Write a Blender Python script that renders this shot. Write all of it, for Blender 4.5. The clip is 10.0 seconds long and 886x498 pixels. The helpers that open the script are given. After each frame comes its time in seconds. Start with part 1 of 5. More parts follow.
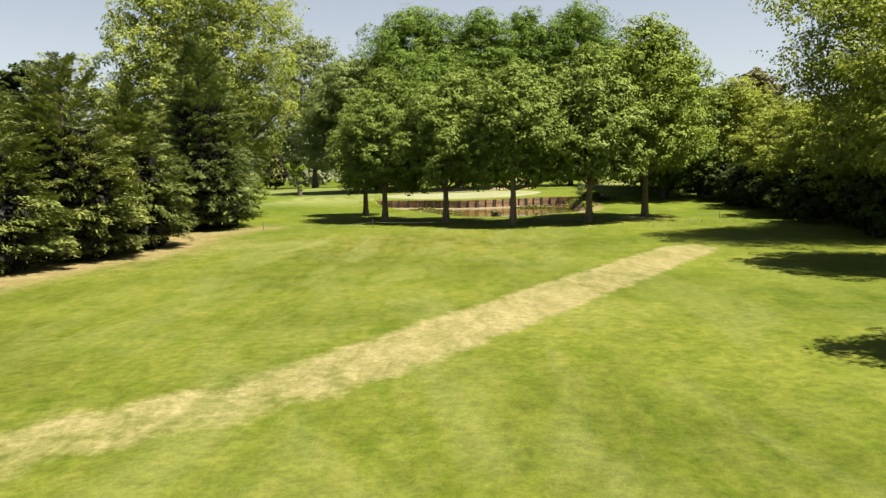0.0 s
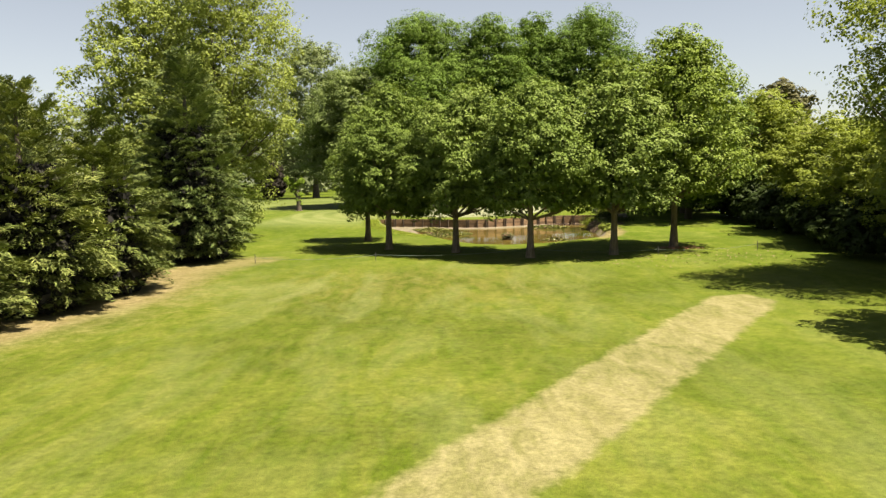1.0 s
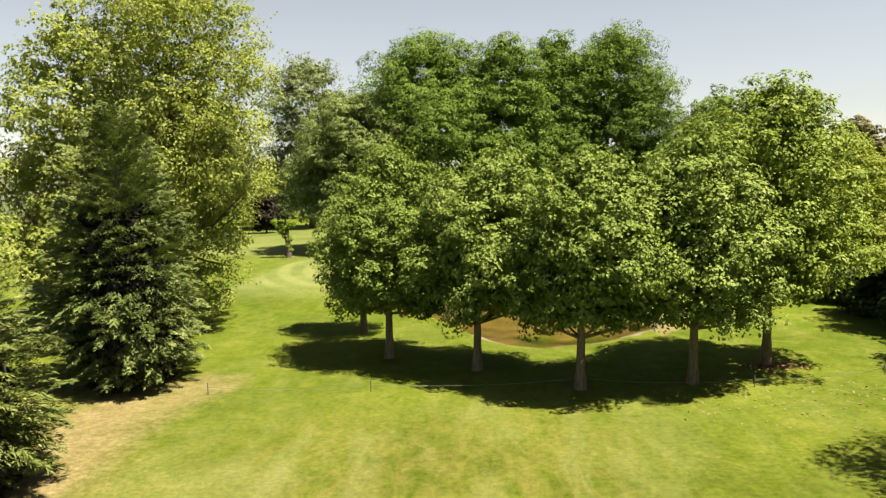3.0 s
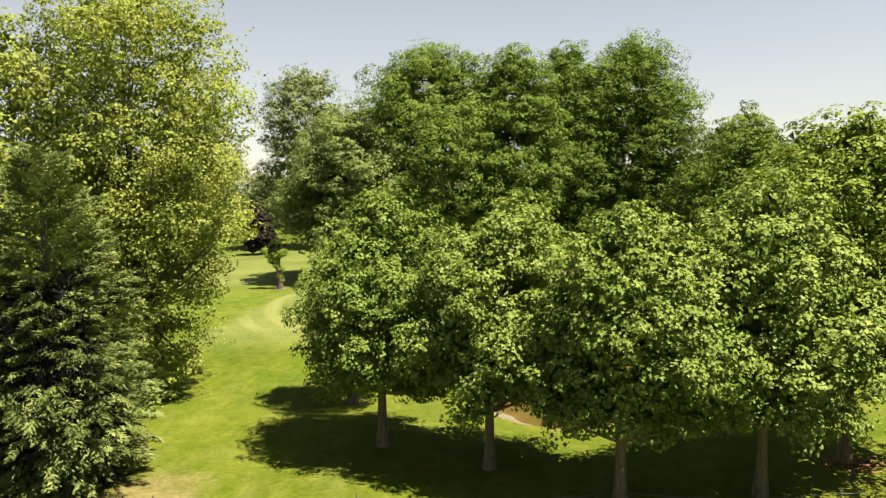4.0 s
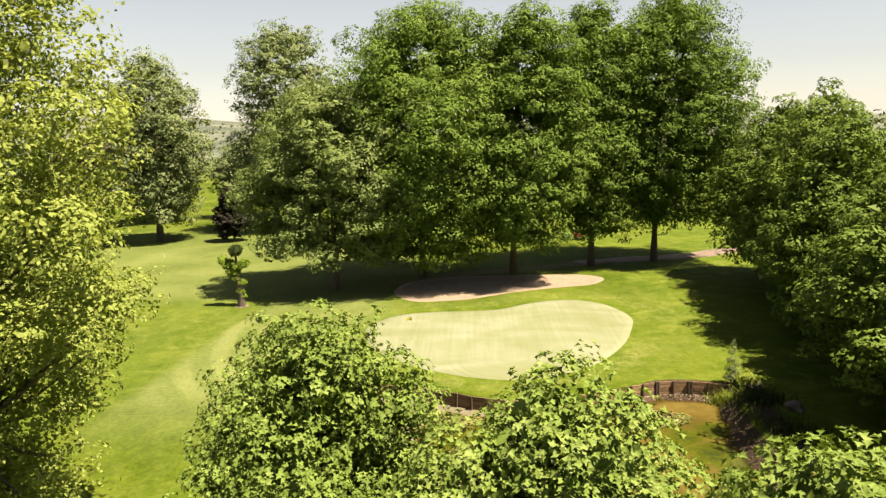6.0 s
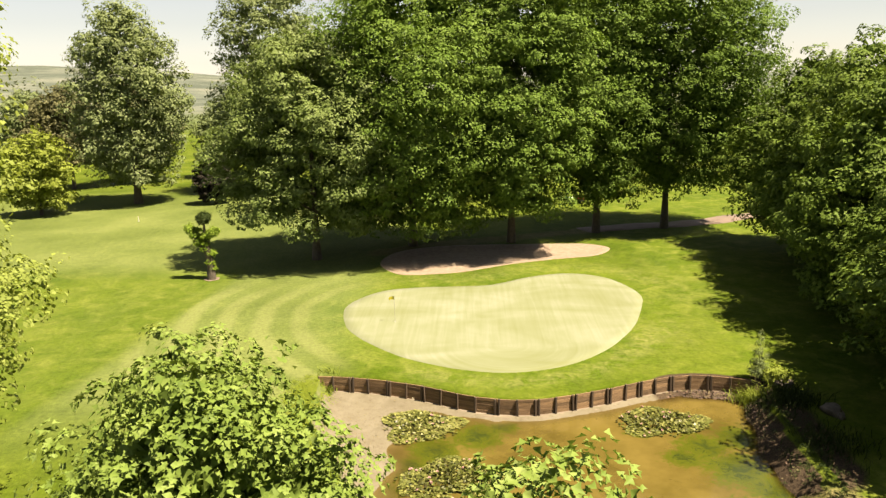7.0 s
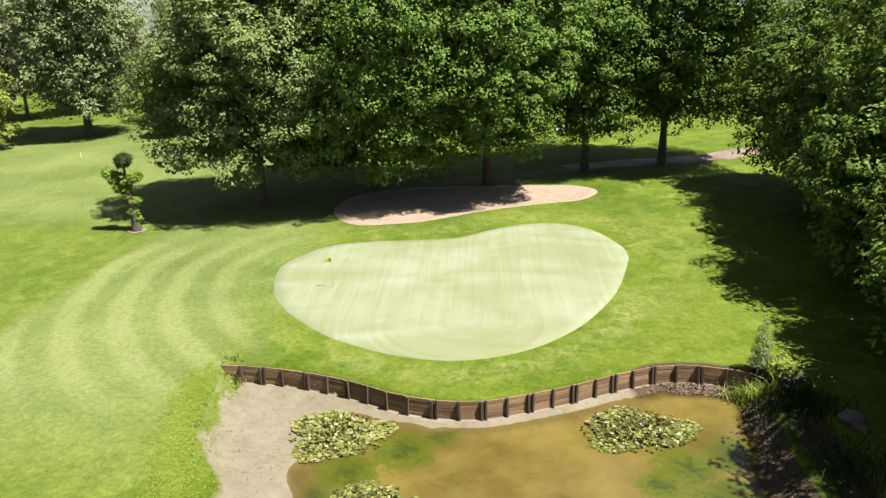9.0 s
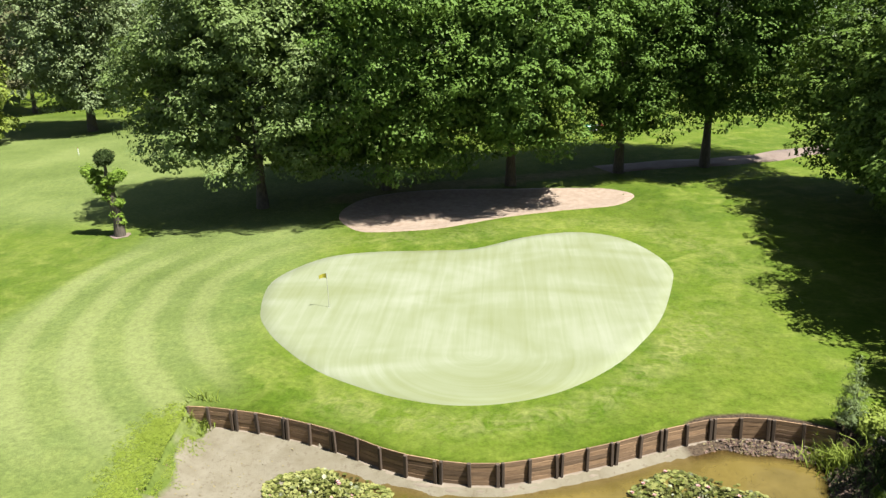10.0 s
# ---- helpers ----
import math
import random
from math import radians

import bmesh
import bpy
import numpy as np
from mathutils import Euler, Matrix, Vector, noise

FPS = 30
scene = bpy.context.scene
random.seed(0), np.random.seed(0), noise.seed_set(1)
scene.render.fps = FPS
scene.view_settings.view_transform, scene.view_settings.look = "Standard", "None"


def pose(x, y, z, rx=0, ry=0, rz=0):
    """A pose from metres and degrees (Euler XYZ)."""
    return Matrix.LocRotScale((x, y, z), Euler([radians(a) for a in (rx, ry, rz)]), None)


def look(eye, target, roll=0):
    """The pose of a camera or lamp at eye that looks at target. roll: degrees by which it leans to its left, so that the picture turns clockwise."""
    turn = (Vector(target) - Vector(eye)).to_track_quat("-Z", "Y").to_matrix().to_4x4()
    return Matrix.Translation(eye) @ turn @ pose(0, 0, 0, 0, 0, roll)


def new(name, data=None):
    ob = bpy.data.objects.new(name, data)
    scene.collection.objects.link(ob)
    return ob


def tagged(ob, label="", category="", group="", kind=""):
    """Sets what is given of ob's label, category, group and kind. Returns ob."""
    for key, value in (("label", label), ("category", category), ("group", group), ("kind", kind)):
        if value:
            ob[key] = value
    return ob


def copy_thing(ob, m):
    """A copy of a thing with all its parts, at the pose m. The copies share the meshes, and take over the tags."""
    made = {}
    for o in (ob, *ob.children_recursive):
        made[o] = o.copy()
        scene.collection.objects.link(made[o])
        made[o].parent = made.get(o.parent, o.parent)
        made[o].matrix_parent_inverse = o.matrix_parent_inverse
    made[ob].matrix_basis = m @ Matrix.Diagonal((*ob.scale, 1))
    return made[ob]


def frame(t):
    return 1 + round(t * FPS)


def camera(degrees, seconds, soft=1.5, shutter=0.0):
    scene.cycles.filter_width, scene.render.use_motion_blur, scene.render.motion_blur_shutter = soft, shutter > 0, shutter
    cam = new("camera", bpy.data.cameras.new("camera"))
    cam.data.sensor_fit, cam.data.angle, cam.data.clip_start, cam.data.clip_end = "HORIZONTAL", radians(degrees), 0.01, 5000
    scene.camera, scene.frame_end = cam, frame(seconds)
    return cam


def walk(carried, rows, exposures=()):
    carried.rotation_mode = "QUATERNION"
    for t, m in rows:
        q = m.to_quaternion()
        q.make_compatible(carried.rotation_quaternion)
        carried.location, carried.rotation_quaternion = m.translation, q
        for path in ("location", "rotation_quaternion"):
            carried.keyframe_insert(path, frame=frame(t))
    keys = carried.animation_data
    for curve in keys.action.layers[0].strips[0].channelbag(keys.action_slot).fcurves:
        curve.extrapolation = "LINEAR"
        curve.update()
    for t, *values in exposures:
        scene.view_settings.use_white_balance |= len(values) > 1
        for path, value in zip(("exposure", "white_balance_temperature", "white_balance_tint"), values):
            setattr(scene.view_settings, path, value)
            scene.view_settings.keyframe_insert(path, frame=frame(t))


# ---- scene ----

cam = camera(60.0, 10.0, soft=1.42)
PATH = [
    (0, (0.876, -67.67, 5.109), (0.841, -65.683, 4.889), -1.3),
    (0.5, (0.592, -64.847, 5.974), (0.554, -62.859, 5.755), -1.4),
    (1, (0.245, -61.551, 7.005), (0.204, -59.563, 6.789), -1.3),
    (1.5, (-0.196, -58.026, 8.245), (-0.236, -56.037, 8.032), -1.1),
    (2, (-0.484, -54.292, 9.566), (-0.528, -52.304, 9.355), -1.1),
    (3.3, (-0.795, -43.217, 12.932), (-0.851, -41.228, 12.731), -1.3),
    (3.5, (-0.789, -41.463, 13.399), (-0.849, -39.474, 13.202), -1.4),
    (4, (-0.894, -36.968, 14.606), (-0.957, -34.979, 14.413), -1.3),
    (4.5, (-0.888, -32.461, 15.776), (-0.956, -30.472, 15.581), -1.3),
    (5, (-0.901, -27.677, 17.119), (-0.971, -25.691, 16.892), -1.2),
    (5.2, (-0.85, -25.95, 17.72), (-0.924, -23.968, 17.474), -1.1),
    (6.3, (-1.0, -14.963, 19.412), (-1.067, -12.996, 19.053), -1.2),
    (6.5, (-0.767, -13.392, 19.265), (-0.837, -11.43, 18.886), -1.1),
    (7, (0.08, -9.997, 19.026), (0.001, -8.047, 18.588), -1.1),
    (7.5, (1.175, -7.349, 18.863), (1.091, -5.414, 18.363), -1.0),
    (8, (2.327, -5.068, 18.857), (2.237, -3.149, 18.298), -1.2),
    (8.5, (3.133, -2.696, 18.76), (3.041, -0.794, 18.149), -1.3),
    (9, (3.638, 0.131, 18.662), (3.542, 2.027, 18.032), -1.4),
    (9.5, (3.819, 3.488, 18.137), (3.709, 5.382, 17.506), -1.3),
    (10, (3.917, 7.333, 17.306), (3.756, 9.223, 16.672), -1.4),
]
walk(cam, [(t, look(eye, target, roll)) for t, eye, target, roll in PATH], [(0.0, 1.92, 7350, 13), (2.0, 1.97, 7700, 14), (3.5, 2.02, 7800, 13), (6.5, 1.99, 8150, 15), (7.5, 2.00, 8200, 15), (8.0, 1.97, 7150, 14), (8.5, 1.97, 6700, 14), (9.0, 1.94, 6350, 13), (10.0, 1.93, 6050, 12)])

# ---- light ----
SUN = Vector((0.389, -0.165, 0.906)).normalized()
world = bpy.data.worlds.new("world")
scene.world = world
world.use_nodes = True
wn, wl = world.node_tree.nodes, world.node_tree.links
sky = wn.new("ShaderNodeTexSky")
sky.sky_type, sky.sun_disc = "NISHITA", False
sky.sun_elevation, sky.sun_rotation = math.asin(SUN.z), math.atan2(SUN.x, SUN.y)
sky.air_density, sky.dust_density, sky.ozone_density = 1.0, 0.12, 1.2
haze = wn.new("ShaderNodeHueSaturation")
haze.inputs["Saturation"].default_value = 0.48
haze.inputs["Value"].default_value = 0.65
wl.new(sky.outputs[0], haze.inputs["Color"])
tint = wn.new("ShaderNodeMix")
tint.data_type, tint.blend_type = "RGBA", "MULTIPLY"
tint.inputs[0].default_value = 1.0
tint.inputs[7].default_value = (0.93, 1.01, 1.10, 1)
wl.new(haze.outputs[0], tint.inputs[6])
wl.new(tint.outputs[2], wn["Background"].inputs[0])
wn["Background"].inputs[1].default_value = 0.05
sun_data = bpy.data.lights.new("sun", "SUN")
sun_data.energy, sun_data.angle, sun_data.color = 5.0, radians(0.53), (1.0, 0.95, 0.84)
sun = new("sun", sun_data)
sun.matrix_world = look(SUN * 80, (0, 0, 0))


# ---- materials ----
def material(name):
    m = bpy.data.materials.new(name)
    m.use_nodes = True
    nt = m.node_tree
    b = nt.nodes["Principled BSDF"]
    return m, nt, b


def node(nt, kind, **values):
    n = nt.nodes.new(kind)
    for k, v in values.items():
        n.inputs[k.replace("_", " ")].default_value = v
    return n


def noise_tex(nt, scale, detail=3.0, rough=0.55, coords="Object"):
    tc = nt.nodes.new("ShaderNodeTexCoord")
    n = node(nt, "ShaderNodeTexNoise", Scale=scale, Detail=detail, Roughness=rough)
    nt.links.new(tc.outputs[coords], n.inputs["Vector"])
    return n


def ramp(nt, source, stops):
    r = nt.nodes.new("ShaderNodeValToRGB")
    while len(r.color_ramp.elements) < len(stops):
        r.color_ramp.elements.new(0.5)
    for e, (pos, col) in zip(r.color_ramp.elements, stops):
        e.position = pos
        e.color = (*col, 1) if len(col) == 3 else col
    nt.links.new(source, r.inputs[0])
    return r.outputs[0]


def mix(nt, fac, a, b, blend="MIX"):
    n = nt.nodes.new("ShaderNodeMix")
    n.data_type, n.blend_type = "RGBA", blend
    for sock, v in ((n.inputs[0], fac), (n.inputs[6], a), (n.inputs[7], b)):
        if isinstance(v, (int, float)):
            sock.default_value = v
        elif isinstance(v, tuple):
            sock.default_value = (*v, 1)
        else:
            nt.links.new(v, sock)
    return n.outputs[2]


def calc(nt, op, a, b=0.0, clamp=False):
    n = nt.nodes.new("ShaderNodeMath")
    n.operation, n.use_clamp = op, clamp
    for sock, v in zip(n.inputs, (a, b)):
        if isinstance(v, (int, float)):
            sock.default_value = v
        else:
            nt.links.new(v, sock)
    return n.outputs[0]


def bump(nt, b, height, strength, distance):
    n = node(nt, "ShaderNodeBump", Strength=strength, Distance=distance)
    nt.links.new(height, n.inputs["Height"])
    nt.links.new(n.outputs[0], b.inputs["Normal"])


def attr(nt, name):
    a = nt.nodes.new("ShaderNodeAttribute")
    a.attribute_name = name
    return a.outputs["Fac"]


def leaf_material(name, dark, mid, light, shine=0.45, rough=0.58, even=0.5, gloss=0.10, spread=0.20):
    """Foliage: a colour for each leaf, slight gloss, light shining through."""
    dark = tuple((1 - even) * a + even * b for a, b in zip(dark, mid))
    light = tuple((1 - even) * a + even * b for a, b in zip(light, mid))
    m, nt, b = material(name)
    geo = nt.nodes.new("ShaderNodeNewGeometry")
    info = nt.nodes.new("ShaderNodeObjectInfo")
    big = noise_tex(nt, 0.8, 3, 0.6)
    v = calc(nt, "ADD", calc(nt, "MULTIPLY", geo.outputs["Random Per Island"], spread), calc(nt, "MULTIPLY", big.outputs["Fac"], 1.15 - spread))
    v = calc(nt, "ADD", v, calc(nt, "MULTIPLY", calc(nt, "SUBTRACT", info.outputs["Random"], 0.5), 0.8 * spread))
    col = ramp(nt, v, [(0.2, dark), (0.55, mid), (0.95, light)])
    nt.links.new(col, b.inputs["Base Color"])
    b.inputs["Roughness"].default_value = rough
    b.inputs["Specular IOR Level"].default_value = gloss
    tr = nt.nodes.new("ShaderNodeBsdfTranslucent")
    nt.links.new(mix(nt, 1.0, col, (1.0, 1.0, 0.55), "MULTIPLY"), tr.inputs["Color"])
    mx = nt.nodes.new("ShaderNodeMixShader")
    mx.inputs[0].default_value = shine
    nt.links.new(b.outputs[0], mx.inputs[1])
    nt.links.new(tr.outputs[0], mx.inputs[2])
    nt.links.new(mx.outputs[0], nt.nodes["Material Output"].inputs[0])
    return m


def plain_material(name, a, b_col, scale=3.0, rough=0.8, bump_scale=20.0, bump_strength=0.4, distance=0.02):
    m, nt, b = material(name)
    n = noise_tex(nt, scale, 5, 0.65)
    f = noise_tex(nt, bump_scale, 4, 0.6)
    c = mix(nt, calc(nt, "MULTIPLY", f.outputs["Fac"], 0.35), ramp(nt, n.outputs["Fac"], [(0.3, a), (0.7, b_col)]), a)
    nt.links.new(c, b.inputs["Base Color"])
    b.inputs["Roughness"].default_value = rough
    bump(nt, b, f.outputs["Fac"], bump_strength, distance)
    return m


def bark_material(name, a, b_col):
    m, nt, b = material(name)
    tc = nt.nodes.new("ShaderNodeTexCoord")
    mp = node(nt, "ShaderNodeMapping", Scale=(7.0, 7.0, 1.3))
    nt.links.new(tc.outputs["Object"], mp.inputs[0])
    n = node(nt, "ShaderNodeTexNoise", Scale=1.6, Detail=6.0, Roughness=0.65)
    nt.links.new(mp.outputs[0], n.inputs["Vector"])
    nt.links.new(ramp(nt, n.outputs["Fac"], [(0.32, a), (0.68, b_col)]), b.inputs["Base Color"])
    b.inputs["Roughness"].default_value = 0.9
    bump(nt, b, n.outputs["Fac"], 0.7, 0.04)
    return m


def wood_material(name, a, b_col, grain=(1.0, 14.0, 14.0)):
    """Weathered boards: grain along x, a tone for each board."""
    m, nt, b = material(name)
    tc = nt.nodes.new("ShaderNodeTexCoord")
    info = nt.nodes.new("ShaderNodeObjectInfo")
    mp = node(nt, "ShaderNodeMapping", Scale=grain)
    nt.links.new(tc.outputs["Object"], mp.inputs[0])
    off = nt.nodes.new("ShaderNodeVectorMath")
    off.operation = "ADD"
    nt.links.new(mp.outputs[0], off.inputs[0])
    cmb = nt.nodes.new("ShaderNodeCombineXYZ")
    nt.links.new(calc(nt, "MULTIPLY", info.outputs["Random"], 40.0), cmb.inputs[0])
    nt.links.new(cmb.outputs[0], off.inputs[1])
    n = node(nt, "ShaderNodeTexNoise", Scale=2.2, Detail=6.0, Roughness=0.7)
    nt.links.new(off.outputs[0], n.inputs["Vector"])
    c = ramp(nt, n.outputs["Fac"], [(0.25, a), (0.75, b_col)])
    tone = calc(nt, "ADD", calc(nt, "MULTIPLY", info.outputs["Random"], 0.6), 0.65)
    grey = nt.nodes.new("ShaderNodeCombineColor")
    for i in range(3):
        nt.links.new(tone, grey.inputs[i])
    c = mix(nt, 1.0, c, grey.outputs[0], "MULTIPLY")
    nt.links.new(c, b.inputs["Base Color"])
    b.inputs["Roughness"].default_value = 0.85
    bump(nt, b, n.outputs["Fac"], 0.5, 0.015)
    return m


def turf_material():
    """Mown turf with dry straw, bare earth, mowing bands and a darker collar, laid out by the ground's own zones."""
    m, nt, b = material("turf")
    broad = noise_tex(nt, 0.09, 3)
    mid = noise_tex(nt, 0.8, 4, 0.65)
    fine = noise_tex(nt, 9.0, 5, 0.75)
    tc = nt.nodes.new("ShaderNodeTexCoord")
    mp = node(nt, "ShaderNodeMapping", Rotation=(0, 0, 0.18), Scale=(1.25, 0.40, 1.0))
    nt.links.new(tc.outputs["Object"], mp.inputs[0])
    streak = node(nt, "ShaderNodeTexNoise", Scale=1.1, Detail=5.0, Roughness=0.65, Distortion=0.6)
    nt.links.new(mp.outputs[0], streak.inputs["Vector"])
    v = calc(nt, "ADD", calc(nt, "MULTIPLY", broad.outputs["Fac"], 0.62), calc(nt, "MULTIPLY", mid.outputs["Fac"], 0.32))
    v = calc(nt, "ADD", v, calc(nt, "MULTIPLY", streak.outputs["Fac"], 0.20))
    grass = ramp(nt, v, [(0.45, GRASS_DARK), (0.58, GRASS_MID), (0.72, GRASS_LIGHT)])
    lush_and_shade = ramp(nt, v, [(0.38, LUSH_DARK), (0.78, LUSH_LIGHT)])
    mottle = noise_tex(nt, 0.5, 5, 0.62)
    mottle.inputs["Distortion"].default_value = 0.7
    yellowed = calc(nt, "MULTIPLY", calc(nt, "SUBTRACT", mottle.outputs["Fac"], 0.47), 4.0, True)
    lush_and_shade = mix(nt, calc(nt, "MULTIPLY", yellowed, 0.8), lush_and_shade, (0.172, 0.196, 0.040))
    # this zone holds lush turf and the shade painted under the trees
    grass = mix(nt, attr(nt, "lush_and_shade"), grass, lush_and_shade)
    # mowing bands round the green
    wave = calc(nt, "SINE", calc(nt, "MULTIPLY", calc(nt, "ADD", attr(nt, "ring"), calc(nt, "MULTIPLY", mid.outputs["Fac"], 0.5)), 2 * math.pi / 3.0))
    band = calc(nt, "MULTIPLY", calc(nt, "ADD", calc(nt, "MULTIPLY", wave, 0.9), 0.45, True), attr(nt, "bands"))
    grass = mix(nt, calc(nt, "MULTIPLY", calc(nt, "MULTIPLY", band, calc(nt, "ADD", calc(nt, "MULTIPLY", broad.outputs["Fac"], 1.6), -0.1, True)), 0.9), grass, (0.198, 0.216, 0.072))
    grass = mix(nt, calc(nt, "MULTIPLY", attr(nt, "pale"), calc(nt, "ADD", calc(nt, "MULTIPLY", broad.outputs["Fac"], 0.8), 0.1), True), grass, (0.169, 0.202, 0.078))
    # thin, patchy dry places
    dry = calc(nt, "MULTIPLY", attr(nt, "dry"), calc(nt, "MULTIPLY", calc(nt, "SUBTRACT", streak.outputs["Fac"], 0.30), 3.2, True))
    grass = mix(nt, calc(nt, "MULTIPLY", dry, 0.7), grass, (0.158, 0.144, 0.040))
    # soft pale swirls left by the mower
    swirl = noise_tex(nt, 0.26, 4, 0.6)
    nt.links.new(mp.outputs[0], swirl.inputs["Vector"])
    swirl.inputs["Distortion"].default_value = 0.7
    sw = calc(nt, "MULTIPLY", calc(nt, "SUBTRACT", swirl.outputs["Fac"], 0.47), 3.6, True)
    grass = mix(nt, calc(nt, "MULTIPLY", sw, calc(nt, "ADD", calc(nt, "MULTIPLY", attr(nt, "dry"), 1.1), 0.08), True), grass, (0.162, 0.180, 0.063))
    # worn, yellowed turf round the green
    scuff = noise_tex(nt, 1.1, 5, 0.68)
    scuff.inputs["Distortion"].default_value = 1.2
    thin = calc(nt, "MULTIPLY", calc(nt, "MULTIPLY", calc(nt, "SUBTRACT", scuff.outputs["Fac"], 0.42), 5.0, True), attr(nt, "worn"), True)
    grass = mix(nt, calc(nt, "MULTIPLY", thin, 0.75), grass, (0.185, 0.195, 0.060))
    # straw strip, with a frayed edge
    s = calc(nt, "ADD", attr(nt, "straw"), calc(nt, "MULTIPLY", calc(nt, "SUBTRACT", mid.outputs["Fac"], 0.5), 0.9))
    s = calc(nt, "MULTIPLY", calc(nt, "SUBTRACT", s, 0.36), 3.2, True)
    s = calc(nt, "MULTIPLY", s, calc(nt, "ADD", calc(nt, "MULTIPLY", fine.outputs["Fac"], 0.55), 0.58), True)
    straw = ramp(nt, streak.outputs["Fac"], [(0.3, (0.172, 0.158, 0.066)), (0.7, (0.258, 0.236, 0.122))])
    s = calc(nt, "MULTIPLY", s, calc(nt, "ADD", calc(nt, "MULTIPLY", calc(nt, "SUBTRACT", calc(nt, "ADD", calc(nt, "MULTIPLY", broad.outputs["Fac"], 0.5), calc(nt, "MULTIPLY", streak.outputs["Fac"], 0.5)), 0.36), 2.4), 0.56, True), True)
    c = mix(nt, s, grass, straw)
    # bare earth
    e = calc(nt, "ADD", attr(nt, "earth"), calc(nt, "MULTIPLY", calc(nt, "SUBTRACT", mid.outputs["Fac"], 0.5), 0.8))
    e = calc(nt, "MULTIPLY", calc(nt, "MULTIPLY", calc(nt, "SUBTRACT", e, 0.22), 1.25, True), calc(nt, "ADD", calc(nt, "MULTIPLY", fine.outputs["Fac"], 0.8), 0.45), True)
    earth = ramp(nt, mid.outputs["Fac"], [(0.3, (0.173, 0.133, 0.061)), (0.7, (0.248, 0.202, 0.108))])
    c = mix(nt, e, c, earth)
    # far fields and woods, pale and bluish: distance haze put into their colour
    patch = noise_tex(nt, 0.012, 4, 0.6)
    c = mix(nt, attr(nt, "wild"), c, ramp(nt, patch.outputs["Fac"], [(0.40, (0.082, 0.100, 0.078)), (0.5, (0.115, 0.135, 0.106)), (0.64, (0.18, 0.19, 0.152))]))
    # pond bed and shore mud
    w = calc(nt, "ADD", attr(nt, "mud"), calc(nt, "MULTIPLY", calc(nt, "SUBTRACT", mid.outputs["Fac"], 0.5), 0.5))
    w = calc(nt, "MULTIPLY", calc(nt, "SUBTRACT", w, 0.4), 4.0, True)
    mud = ramp(nt, mid.outputs["Fac"], [(0.3, (0.148, 0.128, 0.085)), (0.7, (0.202, 0.181, 0.131))])
    # brown leaf litter on the shaded bank
    q = calc(nt, "ADD", attr(nt, "litter"), calc(nt, "MULTIPLY", calc(nt, "SUBTRACT", mid.outputs["Fac"], 0.5), 0.7))
    q = calc(nt, "MULTIPLY", calc(nt, "SUBTRACT", q, 0.4), 3.0, True)
    duff = (ramp(nt, fine.outputs["Fac"], [(0.35, (0.025, 0.017, 0.013)), (0.64, (0.104, 0.076, 0.048))]))
    clump = noise_tex(nt, 3.2, 3, 0.6)
    sh = calc(nt, "ADD", calc(nt, "ADD", calc(nt, "MULTIPLY", fine.outputs["Fac"], 0.72), calc(nt, "MULTIPLY", clump.outputs["Fac"], 0.50)), 0.05)
    grey = nt.nodes.new("ShaderNodeCombineColor")
    for i in range(3):
        nt.links.new(sh, grey.inputs[i])
    c = mix(nt, 1.0, c, grey.outputs[0], "MULTIPLY")
    speck = noise_tex(nt, 5.0, 5, 0.7)
    mud = mix(nt, calc(nt, "MULTIPLY", calc(nt, "SUBTRACT", speck.outputs["Fac"], 0.55), 5.0, True), mud, (0.108, 0.083, 0.054))
    c = mix(nt, w, c, mix(nt, 1.0, mud, (0.70, 0.70, 0.70), "MULTIPLY"))
    c = mix(nt, q, c, mix(nt, 1.0, duff, (0.7, 0.7, 0.7), "MULTIPLY"))
    nt.links.new(c, b.inputs["Base Color"])
    b.inputs["Roughness"].default_value = 0.9
    b.inputs["Specular IOR Level"].default_value = 0.065
    blades = noise_tex(nt, 22.0, 3, 0.7)
    bump(nt, b, calc(nt, "ADD", blades.outputs["Fac"], fine.outputs["Fac"]), 0.5, 0.06)
    return m


